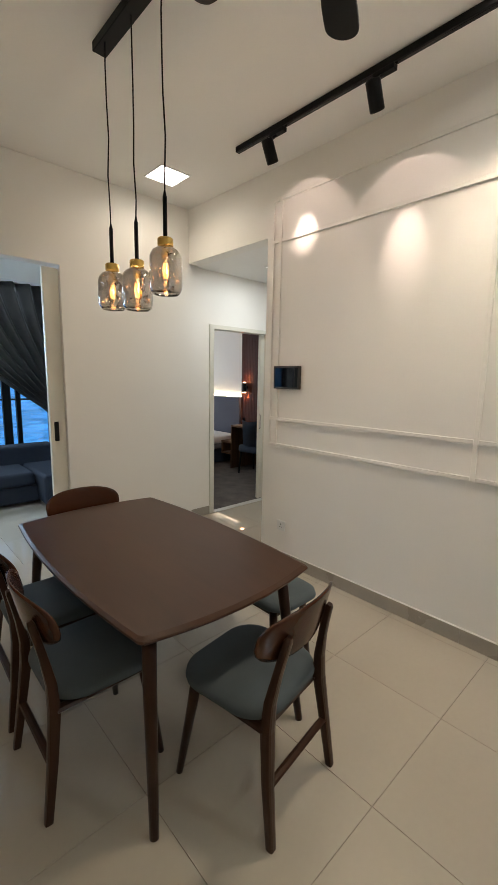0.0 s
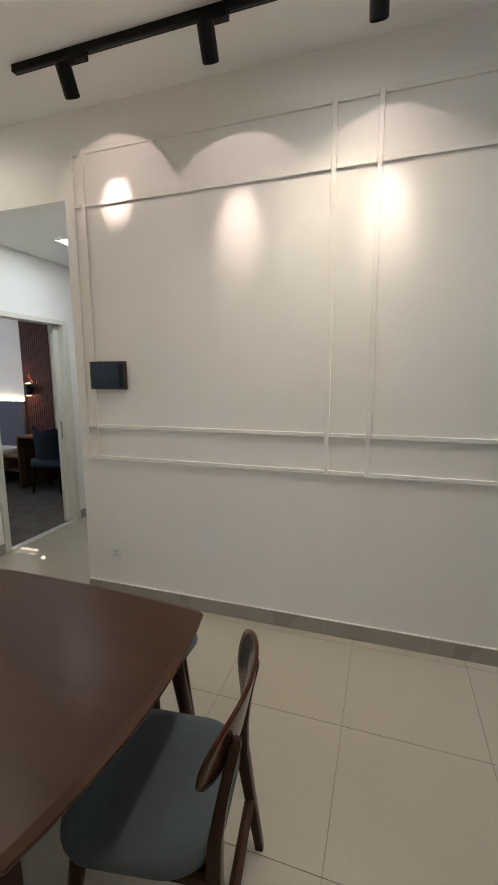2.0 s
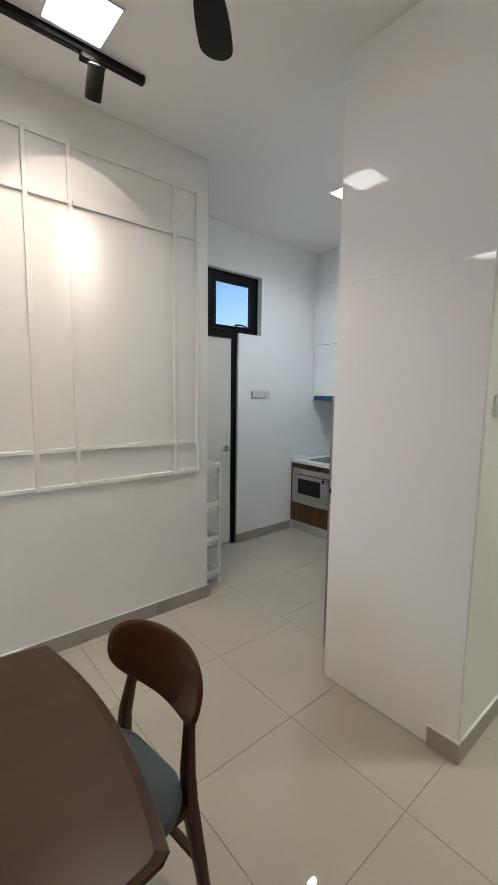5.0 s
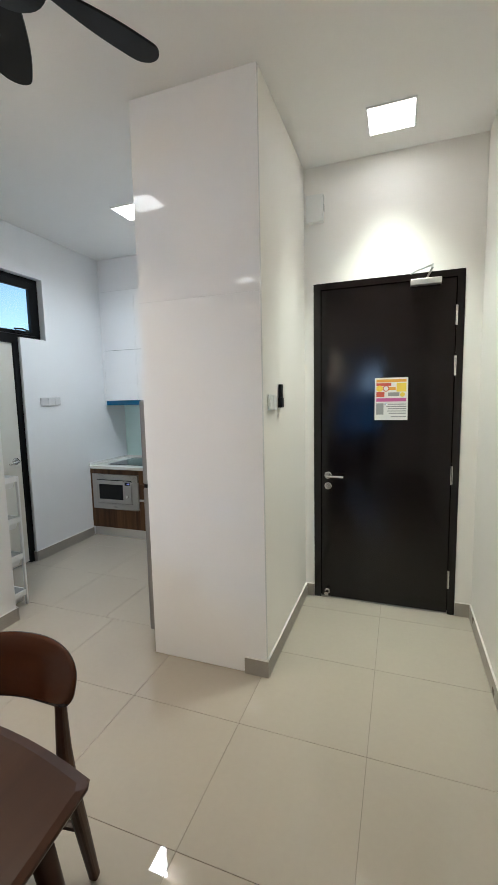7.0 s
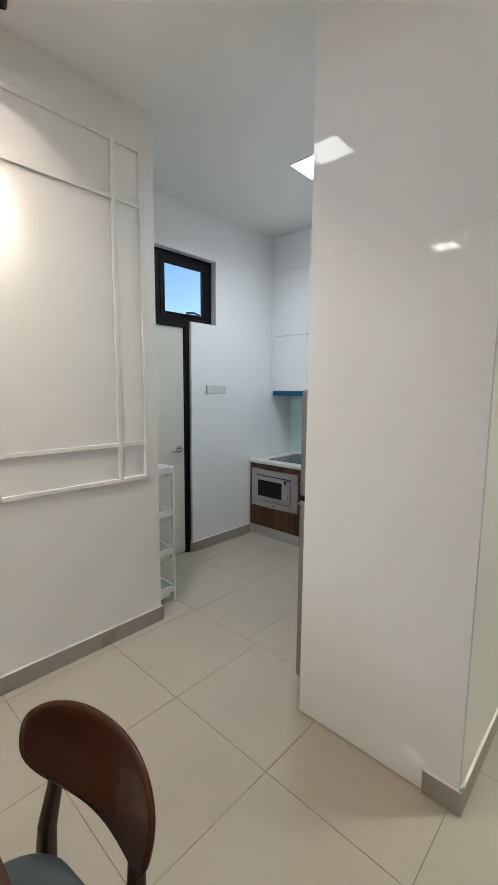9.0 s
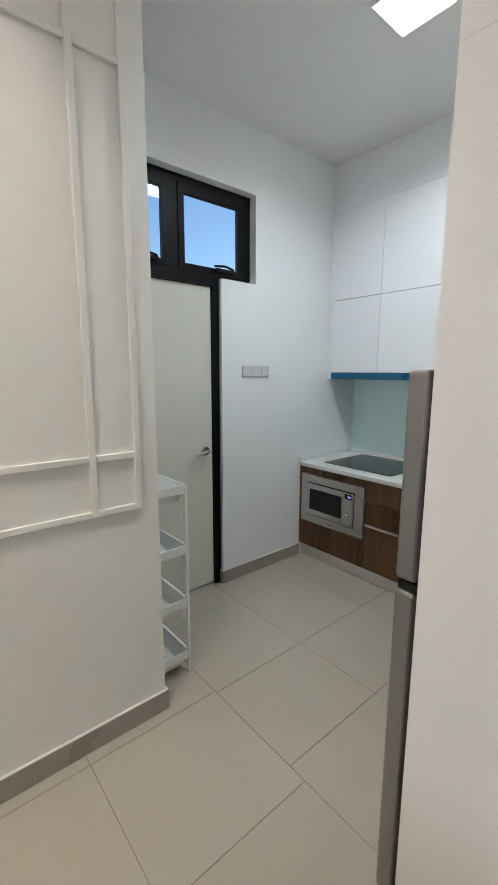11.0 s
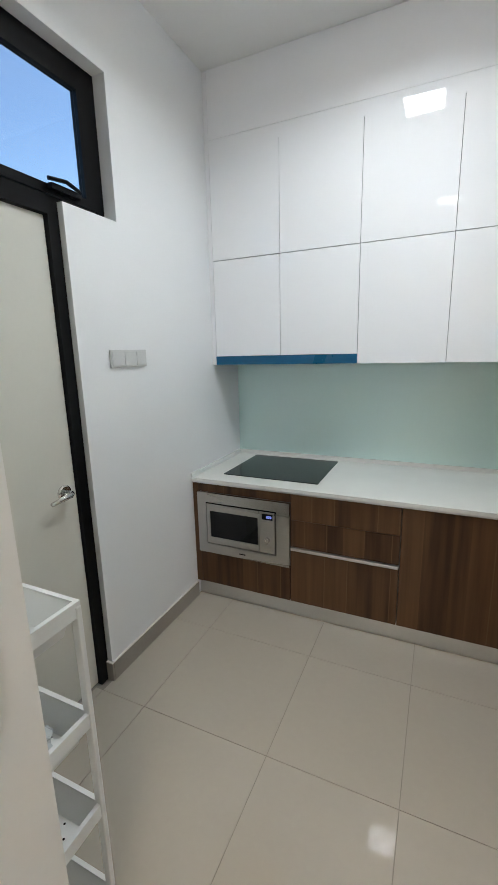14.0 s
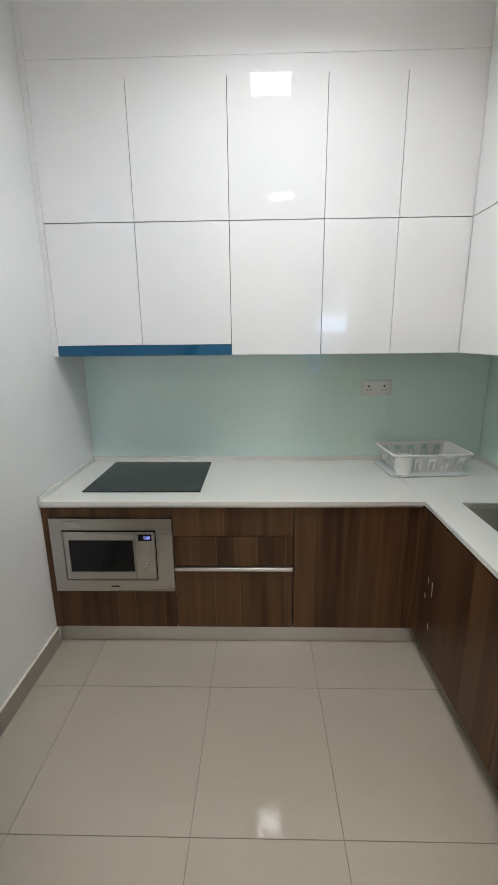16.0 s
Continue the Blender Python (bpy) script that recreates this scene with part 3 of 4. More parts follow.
chair = thing("dining_chair", "dark-stained wooden dining chair with a teal-grey fabric seat", "chair", (0, 0, 0), group="chairs round the table")
part("seat", slab(rounded(0.43, 0.43, 0.13, 8, 1.08, 0, -0.005), [(0.93, 0.418), (0.985, 0.424), (1.0, 0.437), (0.985, 0.452), (0.93, 0.463), (0.80, 0.471), (0.5, 0.475)], 0.001), FABRIC, chair, "padded teal-grey fabric seat", smooth=True)
part("backrest", backrest(), BACK_WOOD, chair, smooth=True)
part("front_rail", box(-0.165, 0.165, 0.115, 0.135, 0.375, 0.417), CHAIR_WOOD, chair)
part("back_rail", box(-0.165, 0.165, -0.195, -0.175, 0.375, 0.417), CHAIR_WOOD, chair)
for sx in (-1, 1):
    part("side_rail", tube([(sx * 0.172, -0.205, 0.40), (sx * 0.17, 0.14, 0.395)], [0.026, 0.024], 8, flat=0.5), CHAIR_WOOD, chair)
    part("front_leg", tube([(sx * 0.165, 0.135, 0.418), (sx * 0.175, 0.15, 0.30), (sx * 0.215, 0.185, 0.0)], [0.022, 0.021, 0.0135], 14), CHAIR_WOOD, chair, smooth=True)
    part("back_leg", tube([(sx * 0.204, -0.262, 0.0), (sx * 0.190, -0.232, 0.22), (sx * 0.172, -0.212, 0.40), (sx * 0.163, -0.214, 0.50), (sx * 0.150, -0.230, 0.60), (sx * 0.142, -0.242, 0.66), (sx * 0.135, -0.258, 0.728), (sx * 0.133, -0.262, 0.744)], [0.014, 0.0175, 0.0205, 0.0180, 0.0145, 0.0140, 0.0135, 0.009], 16, square=6.0), CHAIR_WOOD, chair)
part("stretcher", tube([(-0.19, -0.233, 0.21), (0.19, -0.233, 0.21)], [0.016, 0.016], 8, flat=0.6), CHAIR_WOOD, chair)

chair.matrix_basis = pose(1.184, 1.045, 0, 0, 0, 8)
copy_thing(chair, pose(0.755, 1.545, 0, 0, 0, -90))
copy_thing(chair, pose(0.765, 2.055, 0, 0, 0, -91))
copy_thing(chair, pose(1.135, 2.385, 0, 0, 0, 178))

bench = thing("dining_bench", "dark wooden bench with a teal-grey padded seat beside the table", "bench", (1.69, 1.72, 0))
part("seat", slab(rounded(0.34, 1.04, 0.10, 8), [(0.95, 0.418), (1.0, 0.435), (0.985, 0.455), (0.92, 0.465)], 0.004), FABRIC, bench, smooth=True)
part("seat_frame", boxes((-0.12, 0.12, -0.44, 0.44, 0.375, 0.417)), CHAIR_WOOD, bench)
for sx in (-1, 1):
    for sy in (-1, 1):
        part("leg", tube([(sx * 0.11, sy * 0.42, 0.40), (sx * 0.14, sy * 0.46, 0.0)], [0.022, 0.014], 12), CHAIR_WOOD, bench, smooth=True)


# ---- feature wall fittings ----
def plate(name, label, x, y, z, w, h, face, gangs=1, mat=PLASTIC, sockets=False, category="switch"):
    """A wall plate; face is the yaw of its outward side seen from the room: 0 looks to -y."""
    t = thing(name, label, category, (x, y, z), face)
    part("face_plate", box(-w / 2, w / 2, -0.011, -0.001, -h / 2, h / 2, 0.003), mat, t)
    for g in range(gangs):
        cx = -w / 2 + w * (g + 0.5) / gangs
        gw = w / gangs
        if sockets:
            bm = boxes((cx - 0.004, cx + 0.004, -0.0125, -0.0105, 0.006, 0.018), (cx - 0.014, cx - 0.006, -0.0125, -0.0105, -0.014, -0.009), (cx + 0.006, cx + 0.014, -0.0125, -0.0105, -0.014, -0.009))
            part("socket_holes", bm, BLACK, t)
            part("rocker", box(cx - 0.006, cx + 0.006, -0.0145, -0.010, 0.022, 0.036, 0.001), mat, t)
        else:
            part("rocker", box(cx - gw * 0.40, cx + gw * 0.40, -0.015, -0.010, -h * 0.40, h * 0.40, 0.002), mat, t)
    return t


plate("wall_socket", "white square wall socket low on the panelled wall", FX - 0.001, 2.245, 0.326, 0.088, 0.086, -90, 1, PLASTIC, True, "socket")
inter = thing("intercom_panel", "dark wall intercom with a glossy black screen", "intercom", (FX - 0.001, 2.22, 1.567), -90)
part("housing", box(-0.133, 0.133, -0.032, -0.001, -0.09, 0.09, 0.004), BRONZE, inter, "dark metal housing")
part("screen", box(-0.115, 0.085, -0.0335, -0.030, -0.075, 0.075), BLACK_GLOSS, inter, "glossy black screen")
part("button_strip", box(0.092, 0.122, -0.0335, -0.030, -0.075, 0.075), BLACK, inter)

# sliding door leaf in the north opening, with its casing
door = tagged(part("door_1", box(1.285, 1.409, NY + 0.035, NY + 0.075, 0.01, 2.405, 0.002), DOOR_CREAM), "cream sliding door pushed back into the wall", "door", kind="structure")
part("door_handle", box(1.316, 1.352, NY + 0.028, NY + 0.036, 1.0, 1.165, 0.002), BLACK, door, "black flush pull")
structure("trim_opening", boxes((1.411, 1.43, NY - 0.008, NY - 0.0005, 0, 2.452), (0.40, 0.419, NY - 0.008, NY - 0.0005, 0, 2.452), (0.419, 1.411, NY - 0.008, NY - 0.0005, 2.431, 2.452)), PAINT, "thin cream casing round the opening", "casing")

# bedroom doorway: casing and open leaf
structure("trim_bedroom_door", boxes((2.966, 3.025, NY + 0.040, NY + 0.18, 0, 2.118), (3.860, 3.93, NY + 0.040, NY + 0.18, 0, 2.118), (3.025, 3.860, NY + 0.040, NY + 0.18, 2.076, 2.118)), DOOR_CREAM, "white casing round the bedroom door", "casing")
leaf = tagged(part("door_2", box(3.79, 3.858, NY + 0.105, NY + 0.14, 0.012, 2.072, 0.002), DOOR_CREAM), "white bedroom sliding door pushed open", "door", kind="structure")
part("door_handle", tube([(3.800, NY + 0.106, 0.92), (3.794, NY + 0.085, 0.93), (3.794, NY + 0.085, 1.09), (3.800, NY + 0.106, 1.10)], 0.007, 10), CHROME, leaf, "satin chrome lever handle")
structure("threshold", boxes((3.025, 3.860, NY + 0.03, NY + 0.10, -0.003, 0.008)), material("pale_threshold", (0.66, 0.65, 0.62), 0.2), "pale stone threshold under the bedroom door", "threshold")

# ---- entrance ----
ent = tagged(part("door_3", box(-0.245, 0.645, -1.452, -1.408, 0.006, 2.322, 0.002), DOOR_DARK), "closed dark espresso wooden entrance door", "door", kind="structure")
part("door_frame", boxes((0.648, 0.699, -1.47, -1.394, 0, 2.369), (-0.294, -0.248, -1.47, -1.394, 0, 2.369), (-0.248, 0.648, -1.47, -1.394, 2.325, 2.369)), DOOR_DARK, ent)
# Hidden strips behind the door edges, added to keep sky out of the gaps.
part("door_gap_blocker", boxes((0.630, 0.6478, -1.469, -1.4535, 0.0, 2.3248), (-0.2478, -0.230, -1.469, -1.4535, 0.0, 2.3248), (-0.230, 0.630, -1.469, -1.4535, 2.305, 2.3248)), DOOR_DARK, ent)
part("door_handle", tube([(0.595, -1.402, 0.968), (0.595, -1.355, 0.968), (0.585, -1.345, 0.968), (0.475, -1.345, 0.966)], [0.010, 0.010, 0.010, 0.009], 12), CHROME, ent, "satin chrome lever handle")
for z in (0.968, 0.885):
    bm = lathe([(0.027, 0), (0.027, 0.006), (0.023, 0.008)], 24)
    bm.transform(Matrix.Translation((0.595, -1.4075, z)) @ Matrix.Rotation(radians(-90), 4, "X"))
    part("rosette", bm, CHROME, ent)
for z in (2.077, 1.749, 1.004, 0.256):
    part("hinge", tube([(-0.250, -1.400, z - 0.065), (-0.250, -1.400, z + 0.065)], 0.009, 12), CHROME, ent)
cl = part("door_closer", box(-0.15, 0.04, -1.407, -1.355, 2.285, 2.325, 0.004), ALU, ent, "silver door closer with folding arm")
part("closer_arm", tube([(-0.06, -1.375, 2.325), (-0.075, -1.30, 2.345), (-0.085, -1.19, 2.35)], 0.007, 8), ALU, cl)
part("closer_link", tube([(-0.085, -1.19, 2.36), (0.0, -1.31, 2.365), (0.04, -1.39, 2.367)], 0.006, 8), ALU, cl)
stop = part("door_stop", lathe([(0.021, 0), (0.021, 0.010), (0.012, 0.014), (0.012, 0.05), (0.016, 0.052), (0.016, 0.062)], 18), CHROME, ent, "chrome door stop")
stop.matrix_basis = Matrix.Translation((0.60, -1.4085, 0.05)) @ Matrix.Rotation(radians(-90), 4, "X")
part("viewer", tube([(0.19, -1.409, 1.50), (0.19, -1.404, 1.50)], 0.008, 12), CHROME, ent)

notice = thing("door_notice", "printed paper notice with coloured bands on the door", "notice", (0.1525, -1.4075, 1.534))
part("sheet", box(-0.111, 0.111, 0.0, 0.0012, -0.149, 0.149), PAPER, notice)
N_ORANGE = material("notice_orange", (0.75, 0.36, 0.05), 0.6)
N_RED = material("notice_red", (0.55, 0.10, 0.06), 0.6)
N_YELLOW = material("notice_yellow", (0.80, 0.60, 0.08), 0.6)
N_PINK = material("notice_magenta", (0.55, 0.12, 0.32), 0.6)
N_GREY = material("notice_text", (0.30, 0.30, 0.30), 0.6)
for x0, x1, z0, z1, m in ((-0.10, 0.10, 0.118, 0.138, N_ORANGE), (0.0, 0.10, 0.092, 0.112, N_RED), (-0.10, -0.035, 0.05, 0.112, N_YELLOW), (-0.03, 0.10, 0.062, 0.084, N_ORANGE), (-0.055, 0.02, 0.02, 0.046, N_GREY), (0.045, 0.10, 0.014, 0.05, N_RED), (-0.10, 0.10, -0.018, 0.006, N_PINK),
                         (-0.10, 0.02, -0.040, -0.034, N_GREY), (-0.10, 0.03, -0.056, -0.050, N_GREY), (-0.10, 0.02, -0.072, -0.066, N_GREY), (-0.10, 0.025, -0.088, -0.082, N_GREY), (-0.10, 0.015, -0.104, -0.098, N_GREY), (0.05, 0.10, -0.11, -0.03, N_GREY), (-0.10, 0.0, -0.128, -0.122, N_GREY)):
    part("printed_band", box(x0, x1, 0.0012, 0.002, z0, z1), m, notice)

for x, z, rad, m in ((0.035, 0.074, 0.022, N_RED), (0.035, 0.074, 0.016, PAPER), (0.078, 0.074, 0.022, N_YELLOW), (-0.075, 0.03, 0.016, N_YELLOW)):
    bm = lathe([(rad, 0.0), (rad, 0.0008)], 24)
    bm.transform(Matrix.Translation((x, 0.0021 if m is not PAPER else 0.0031, z)) @ Matrix.Rotation(radians(-90), 4, "X"))
    part("printed_sign", bm, m, notice)

sens = thing("alarm_box", "small white plastic box high on the wall", "alarm box", (0.682, -1.399, 2.877))
part("cover", box(-0.06, 0.06, 0.0, 0.045, -0.092, 0.092, 0.005), PLASTIC, sens)
part("slot", box(-0.0625, -0.058, 0.012, 0.02, -0.02, 0.03), BLACK, sens)

sw = plate("wall_switch", "white double light switch on the wall end", 0.767, -0.52, 1.54, 0.14, 0.086, -90, 2)
holder_set = thing("fan_remote", "black remote control in a wall holder", "remote control", (0.767, -0.672, 1.573), -90)
part("remote", box(-0.020, 0.020, -0.022, -0.004, -0.045, 0.068, 0.004), BLACK, holder_set)
part("holder", box(-0.024, 0.024, -0.026, -0.001, -0.068, -0.01, 0.003), BLACK, holder_set)

# ---- tall cabinet panel and fridge ----
tall = thing("tall_cabinet", "white high-gloss tall cabinet side panel", "cabinet", (1.2, -0.36, 0))
part("lower_panel", boxes((-0.298, 0.293, -0.022, 0.0, 0.006, 0.097), (-0.431, 0.293, -0.022, 0.0, 0.097, 2.1096)), GLOSS, tall)
part("upper_panel", boxes((-0.431, 0.293, -0.022, 0.0, 2.1102, H - 0.002)), GLOSS, tall)
over = thing("cabinet", "white gloss cabinet above the fridge", "cabinet", (1.2, -0.75, 1.86))
part("body", box(-0.24, 0.27, -0.36, 0.365, 0.0, H - 1.863), GAP, over)
part("door", box(0.271, 0.291, -0.36, -0.002, 0.004, H - 1.867, 0.002), GLOSS, over)
part("door", box(0.271, 0.291, 0.002, 0.362, 0.004, H - 1.867, 0.002), GLOSS, over)

fridge = thing("fridge", "graphite grey two-door fridge beside the white panel", "fridge", (1.332, -0.80, 0))
part("body", box(-0.31, 0.228, -0.30, 0.30, 0.03, 1.565, 0.006), FRIDGE, fridge)
part("lower_door", box(0.236, 0.295, -0.30, 0.30, 0.05, 1.008, 0.014, 4), FRIDGE, fridge)
part("upper_door", box(0.236, 0.295, -0.30, 0.30, 1.032, 1.565, 0.014, 4), FRIDGE, fridge)
part("gasket", box(0.226, 0.238, -0.29, 0.29, 0.06, 1.555), BLACK, fridge)
part("handle_groove", box(0.20, 0.285, -0.295, 0.295, 1.009, 1.031), BLACK_GLOSS, fridge, "dark recessed grip")
for dy in (-0.24, 0.24):
    part("foot", tube([(0.2, dy, 0.0), (0.2, dy, 0.04)], 0.02, 12), BLACK, fridge)

# ---- kitchen wall units ----
Y_UP, Y_W = -2.42, -2.80
XS = (3.405, 2.958, 2.494, 2.033, 1.677, 1.325)
for i, (a, b) in enumerate(zip(XS, XS[1:])):
    hood = i < 2
    c = thing("wall_cabinet", "white high-gloss wall cabinet with two stacked doors", "cabinet", ((a + b) / 2, Y_UP, 1.50), group="kitchen wall cabinets")
    w = (a - b) / 2
    z0 = 0.055 if hood else 0.0
    part("body", box(-w + 0.001, w - 0.001, Y_W - Y_UP + 0.003, -0.021, z0 + 0.002, 1.665), GAP, c)
    part("lower_door", box(-w + 0.0014, w - 0.0014, -0.020, 0.0, z0, 0.636, 0.0012, 1), GLOSS, c)
    part("upper_door", box(-w + 0.0014, w - 0.0014, -0.020, 0.0, 0.640, 1.2362), GLOSS, c)
    part("top_strip", box(-w, w, -0.020, 0.0, 1.2363, 1.3080), GLOSS, c)
    part("filler", box(-w, w, -0.020, -0.0015, 1.3105, H - 1.503), GLOSS, c)
structure("trim_scribe", boxes((3.4065, 3.434, Y_UP - 0.020, Y_UP - 0.0015, 1.50, H - 0.003)), GLOSS, "white gloss strip closing the cabinets to the wall", "filler strip")
hood = thing("cooker_hood", "slim built-in hood with a blue film front strip", "hood", (2.95, Y_UP, 1.50))
part("body", box(-0.455, 0.45, Y_W - Y_UP + 0.005, -0.012, 0.004, 0.053), GAP, hood)
part("front_strip", box(-0.455, 0.458, -0.011, -0.001, 0.0, 0.053, 0.002), BLUE_FILM, hood, "blue protective film strip")
# side run over the sink
for y0, y1 in ((-2.4195, -1.96), (-1.96, -1.50), (-1.50, -1.12)):
    c = thing("wall_cabinet", "white high-gloss wall cabinet over the sink", "cabinet", (1.3262, (y0 + y1) / 2, 1.50), group="kitchen wall cabinets")
    d = (y1 - y0) / 2
    part("body", box(-0.372, -0.021, -d + 0.001, d - 0.001, 0.002, 1.665), GAP, c)
    part("lower_door", box(-0.020, 0.0, -d + 0.0014, d - 0.0014, 0.0, 0.636, 0.0012, 1), GLOSS, c)
    part("upper_door", box(-0.020, 0.0, -d + 0.0014, d - 0.0014, 0.640, 1.2362), GLOSS, c)
    part("top_strip", box(-0.020, 0.0, -d, d, 1.2363, 1.3080), GLOSS, c)
    part("filler", box(-0.020, -0.0015, -d, d, 1.3105, H - 1.503), GLOSS, c)
structure("splashback", boxes((0.958, 3.434, -2.799, -2.793, 0.838, 1.56), (0.9505, 0.9565, -2.793, -1.12, 0.838, 1.50)), SPLASH, "pale green tinted glass splashback", "splashback")
plate("wall_socket", "white double wall socket on the glass splashback", 1.632, -2.792, 1.279, 0.186, 0.092, 180, 2, PLASTIC, True, "socket")

# ---- base units ----
YF = -2.095
ZT = 0.800


def front(name, parent, x0, x1, z0, z1, mat=WALNUT, label=""):
    return part(name, box(x0 + 0.0015, x1 - 0.0015, -0.019, 0.0, z0 + 0.0015, z1 - 0.0015, 0.001, 1), mat, parent, label)


u = thing("base_cabinet", "walnut laminate base unit around the built-in microwave", "cabinet", (3.098, YF, 0), group="kitchen base cabinets")
part("body", boxes((-0.311, 0.308, -0.68, -0.021, 0.105, 0.33), (-0.311, 0.308, -0.68, -0.50, 0.33, 0.73), (-0.311, 0.308, -0.68, -0.021, 0.73, 0.765)), GAP, u)
front("upper_front", u, -0.311, 0.295, 0.731, ZT - 0.012)
front("lower_front", u, -0.311, 0.295, 0.107, 0.331)
part("side_panel", box(0.2955, 0.3355, -0.019, 0.001, 0.107, ZT - 0.002), WALNUT, u)
u = thing("base_cabinet", "walnut laminate drawer unit with an aluminium grip rail", "cabinet", (2.485, YF, 0), group="kitchen base cabinets")
part("body", box(-0.30, 0.30, -0.68, -0.021, 0.105, ZT - 0.03), GAP, u)
front("drawer_front", u, -0.30, 0.30, 0.628, ZT - 0.012)
front("drawer_front", u, -0.30, 0.30, 0.461, 0.628)
front("drawer_front", u, -0.30, 0.30, 0.107, 0.440)
part("grip_rail", box(-0.298, 0.298, -0.016, 0.012, 0.441, 0.459, 0.003), ALU, u, "satin aluminium grip rail")
u = thing("base_cabinet", "walnut laminate corner base unit with a plain door", "cabinet", (1.875, YF, 0), group="kitchen base cabinets")
part("body", box(-0.305, 0.305, -0.68, -0.021, 0.105, ZT - 0.03), GAP, u)
front("door", u, -0.250, 0.308, 0.107, ZT - 0.012)
front("corner_filler", u, -0.310, -0.250, 0.107, ZT - 0.012)
for y0, y1 in ((-2.115, -1.35), (-1.35, -1.10)):
    u = thing("base_cabinet", "walnut laminate base unit under the sink with scuffed film marks", "cabinet", (1.563, (y0 + y1) / 2, 0), group="kitchen base cabinets")
    d = (y1 - y0) / 2
    part("body", boxes((-0.58, -0.021, -d + 0.001, d - 0.001, 0.105, 0.60)), GAP, u)
    part("door", box(-0.019, 0.0, -d + 0.0015, d - 0.0015, 0.107, ZT - 0.012, 0.001, 1), WALNUT, u)
    if y0 < -2:
        for dy, z, h in ((-0.225, 0.46, 0.03), (-0.18, 0.42, 0.07), (-0.245, 0.37, 0.025), (-0.185, 0.24, 0.03)):
            part("film_scrap", tube([(0.0015, dy, z), (0.002, dy + 0.004, z + h * 0.5), (0.0015, dy - 0.003, z + h)], 0.0018, 5), PLASTIC, u, "torn scrap of white film")
structure("trim_kick", boxes((1.510, 3.434, -2.142, -2.128, 0.0, 0.104), (1.495, 1.510, -2.142, -1.10, 0.0, 0.104)), ALU, "satin aluminium kick board", "kick board")

wt = thing("worktop", "pale quartz l-shaped kitchen worktop with a low upstand", "worktop", (2.4, -2.45, ZT))
oz = 0.020
part("slab", boxes((-0.835, 1.034, -0.345, 0.372, 0, oz)), QUARTZ, wt)
# the leg round the sink
for r in ((-1.448, -0.836, -0.345, 0.385, 0, oz), (-1.448, -1.30, 0.385, 1.02, 0, oz), (-1.0, -0.836, 0.385, 1.02, 0, oz), (-1.448, -0.836, 1.02, 1.35, 0, oz)):
    part("slab", boxes(r), QUARTZ, wt)
part("upstand", boxes((-1.43, 1.034, -0.345, -0.332, oz, oz + 0.026), (1.021, 1.034, -0.332, 0.372, oz, oz + 0.026), (-1.448, -1.435, -0.345, 1.35, oz, oz + 0.026)), QUARTZ, wt)
part("shadow_rail", boxes((-0.83, 1.03, 0.340, 0.366, -0.012, -0.001)), ALU, wt, "grey aluminium rail under the edge")
sink = thing("kitchen_sink", "stainless steel undermount kitchen sink", "sink", (1.25, -1.7475, ZT + 0.016))
bm = slab(rounded(0.298, 0.633, 0.05, 6), [(1.0, 0.0), (0.99, -0.01), (0.95, -0.15), (0.88, -0.17)])
bmesh.ops.delete(bm, geom=[max(bm.faces, key=lambda f: f.calc_center_median().z)], context="FACES_ONLY")
sb = part("bowl", bm, STEEL, sink, smooth=True)
sb.modifiers.new("wall", "SOLIDIFY").thickness = 0.0015
part("drain", lathe([(0.04, -0.168), (0.04, -0.165), (0.03, -0.1645)], 20), CHROME, sink)

hb = thing("induction_hob", "black glass hob set in the worktop", "hob", (2.962, -2.468, ZT + oz))
part("glass_top", box(-0.307, 0.307, -0.265, 0.265, 0.0005, 0.006, 0.002, 1), HOB, hb)

mw = thing("microwave", "stainless steel built-in microwave with a dark window", "microwave", (3.0995, YF, 0.332))
part("body", box(-0.29, 0.28, -0.45, -0.002, 0.01, 0.385), GAP, mw)
for nm, r in (("surround_side", (-0.3135, -0.233, -0.001, 0.018, -0.0005, 0.3985)), ("surround_side", (0.236, 0.2955, -0.001, 0.018, -0.0005, 0.3985)), ("surround_rail", (-0.233, 0.236, -0.001, 0.018, 0.338, 0.3985)), ("surround_rail", (-0.233, 0.236, -0.001, 0.018, 0.0, 0.062))):
    part(nm, boxes(r), STEEL, mw)
part("recess", box(-0.232, 0.235, -0.001, 0.004, 0.063, 0.337), BLACK, mw)
d = part("door", boxes((-0.125, -0.118, 0.004, 0.022, 0.070, 0.330), (0.206, 0.228, 0.004, 0.022, 0.070, 0.330), (-0.118, 0.206, 0.004, 0.022, 0.286, 0.330), (-0.118, 0.206, 0.004, 0.022, 0.070, 0.112)), STEEL, mw)
part("window", box(-0.1175, 0.2055, 0.004, 0.019, 0.1125, 0.2855), BLACK_GLOSS, d, "dark glass window")
cp = part("control_panel", box(-0.225, -0.128, 0.004, 0.022, 0.070, 0.330, 0.001, 1), STEEL, mw)
part("display", box(-0.213, -0.145, 0.022, 0.0228, 0.282, 0.318), BLACK_GLOSS, cp)
for k, dx in enumerate((0.0, 0.0115, 0.023)):
    part("digit", boxes((-0.205 + dx, -0.198 + dx, 0.0229, 0.0236, 0.2925, 0.2945), (-0.205 + dx, -0.198 + dx, 0.0229, 0.0236, 0.3055, 0.3075), (-0.2055 + dx, -0.2035 + dx, 0.0229, 0.0236, 0.2945, 0.3055), (-0.1995 + dx, -0.1975 + dx, 0.0229, 0.0236, 0.2945, 0.3055)), DISPLAY, cp)
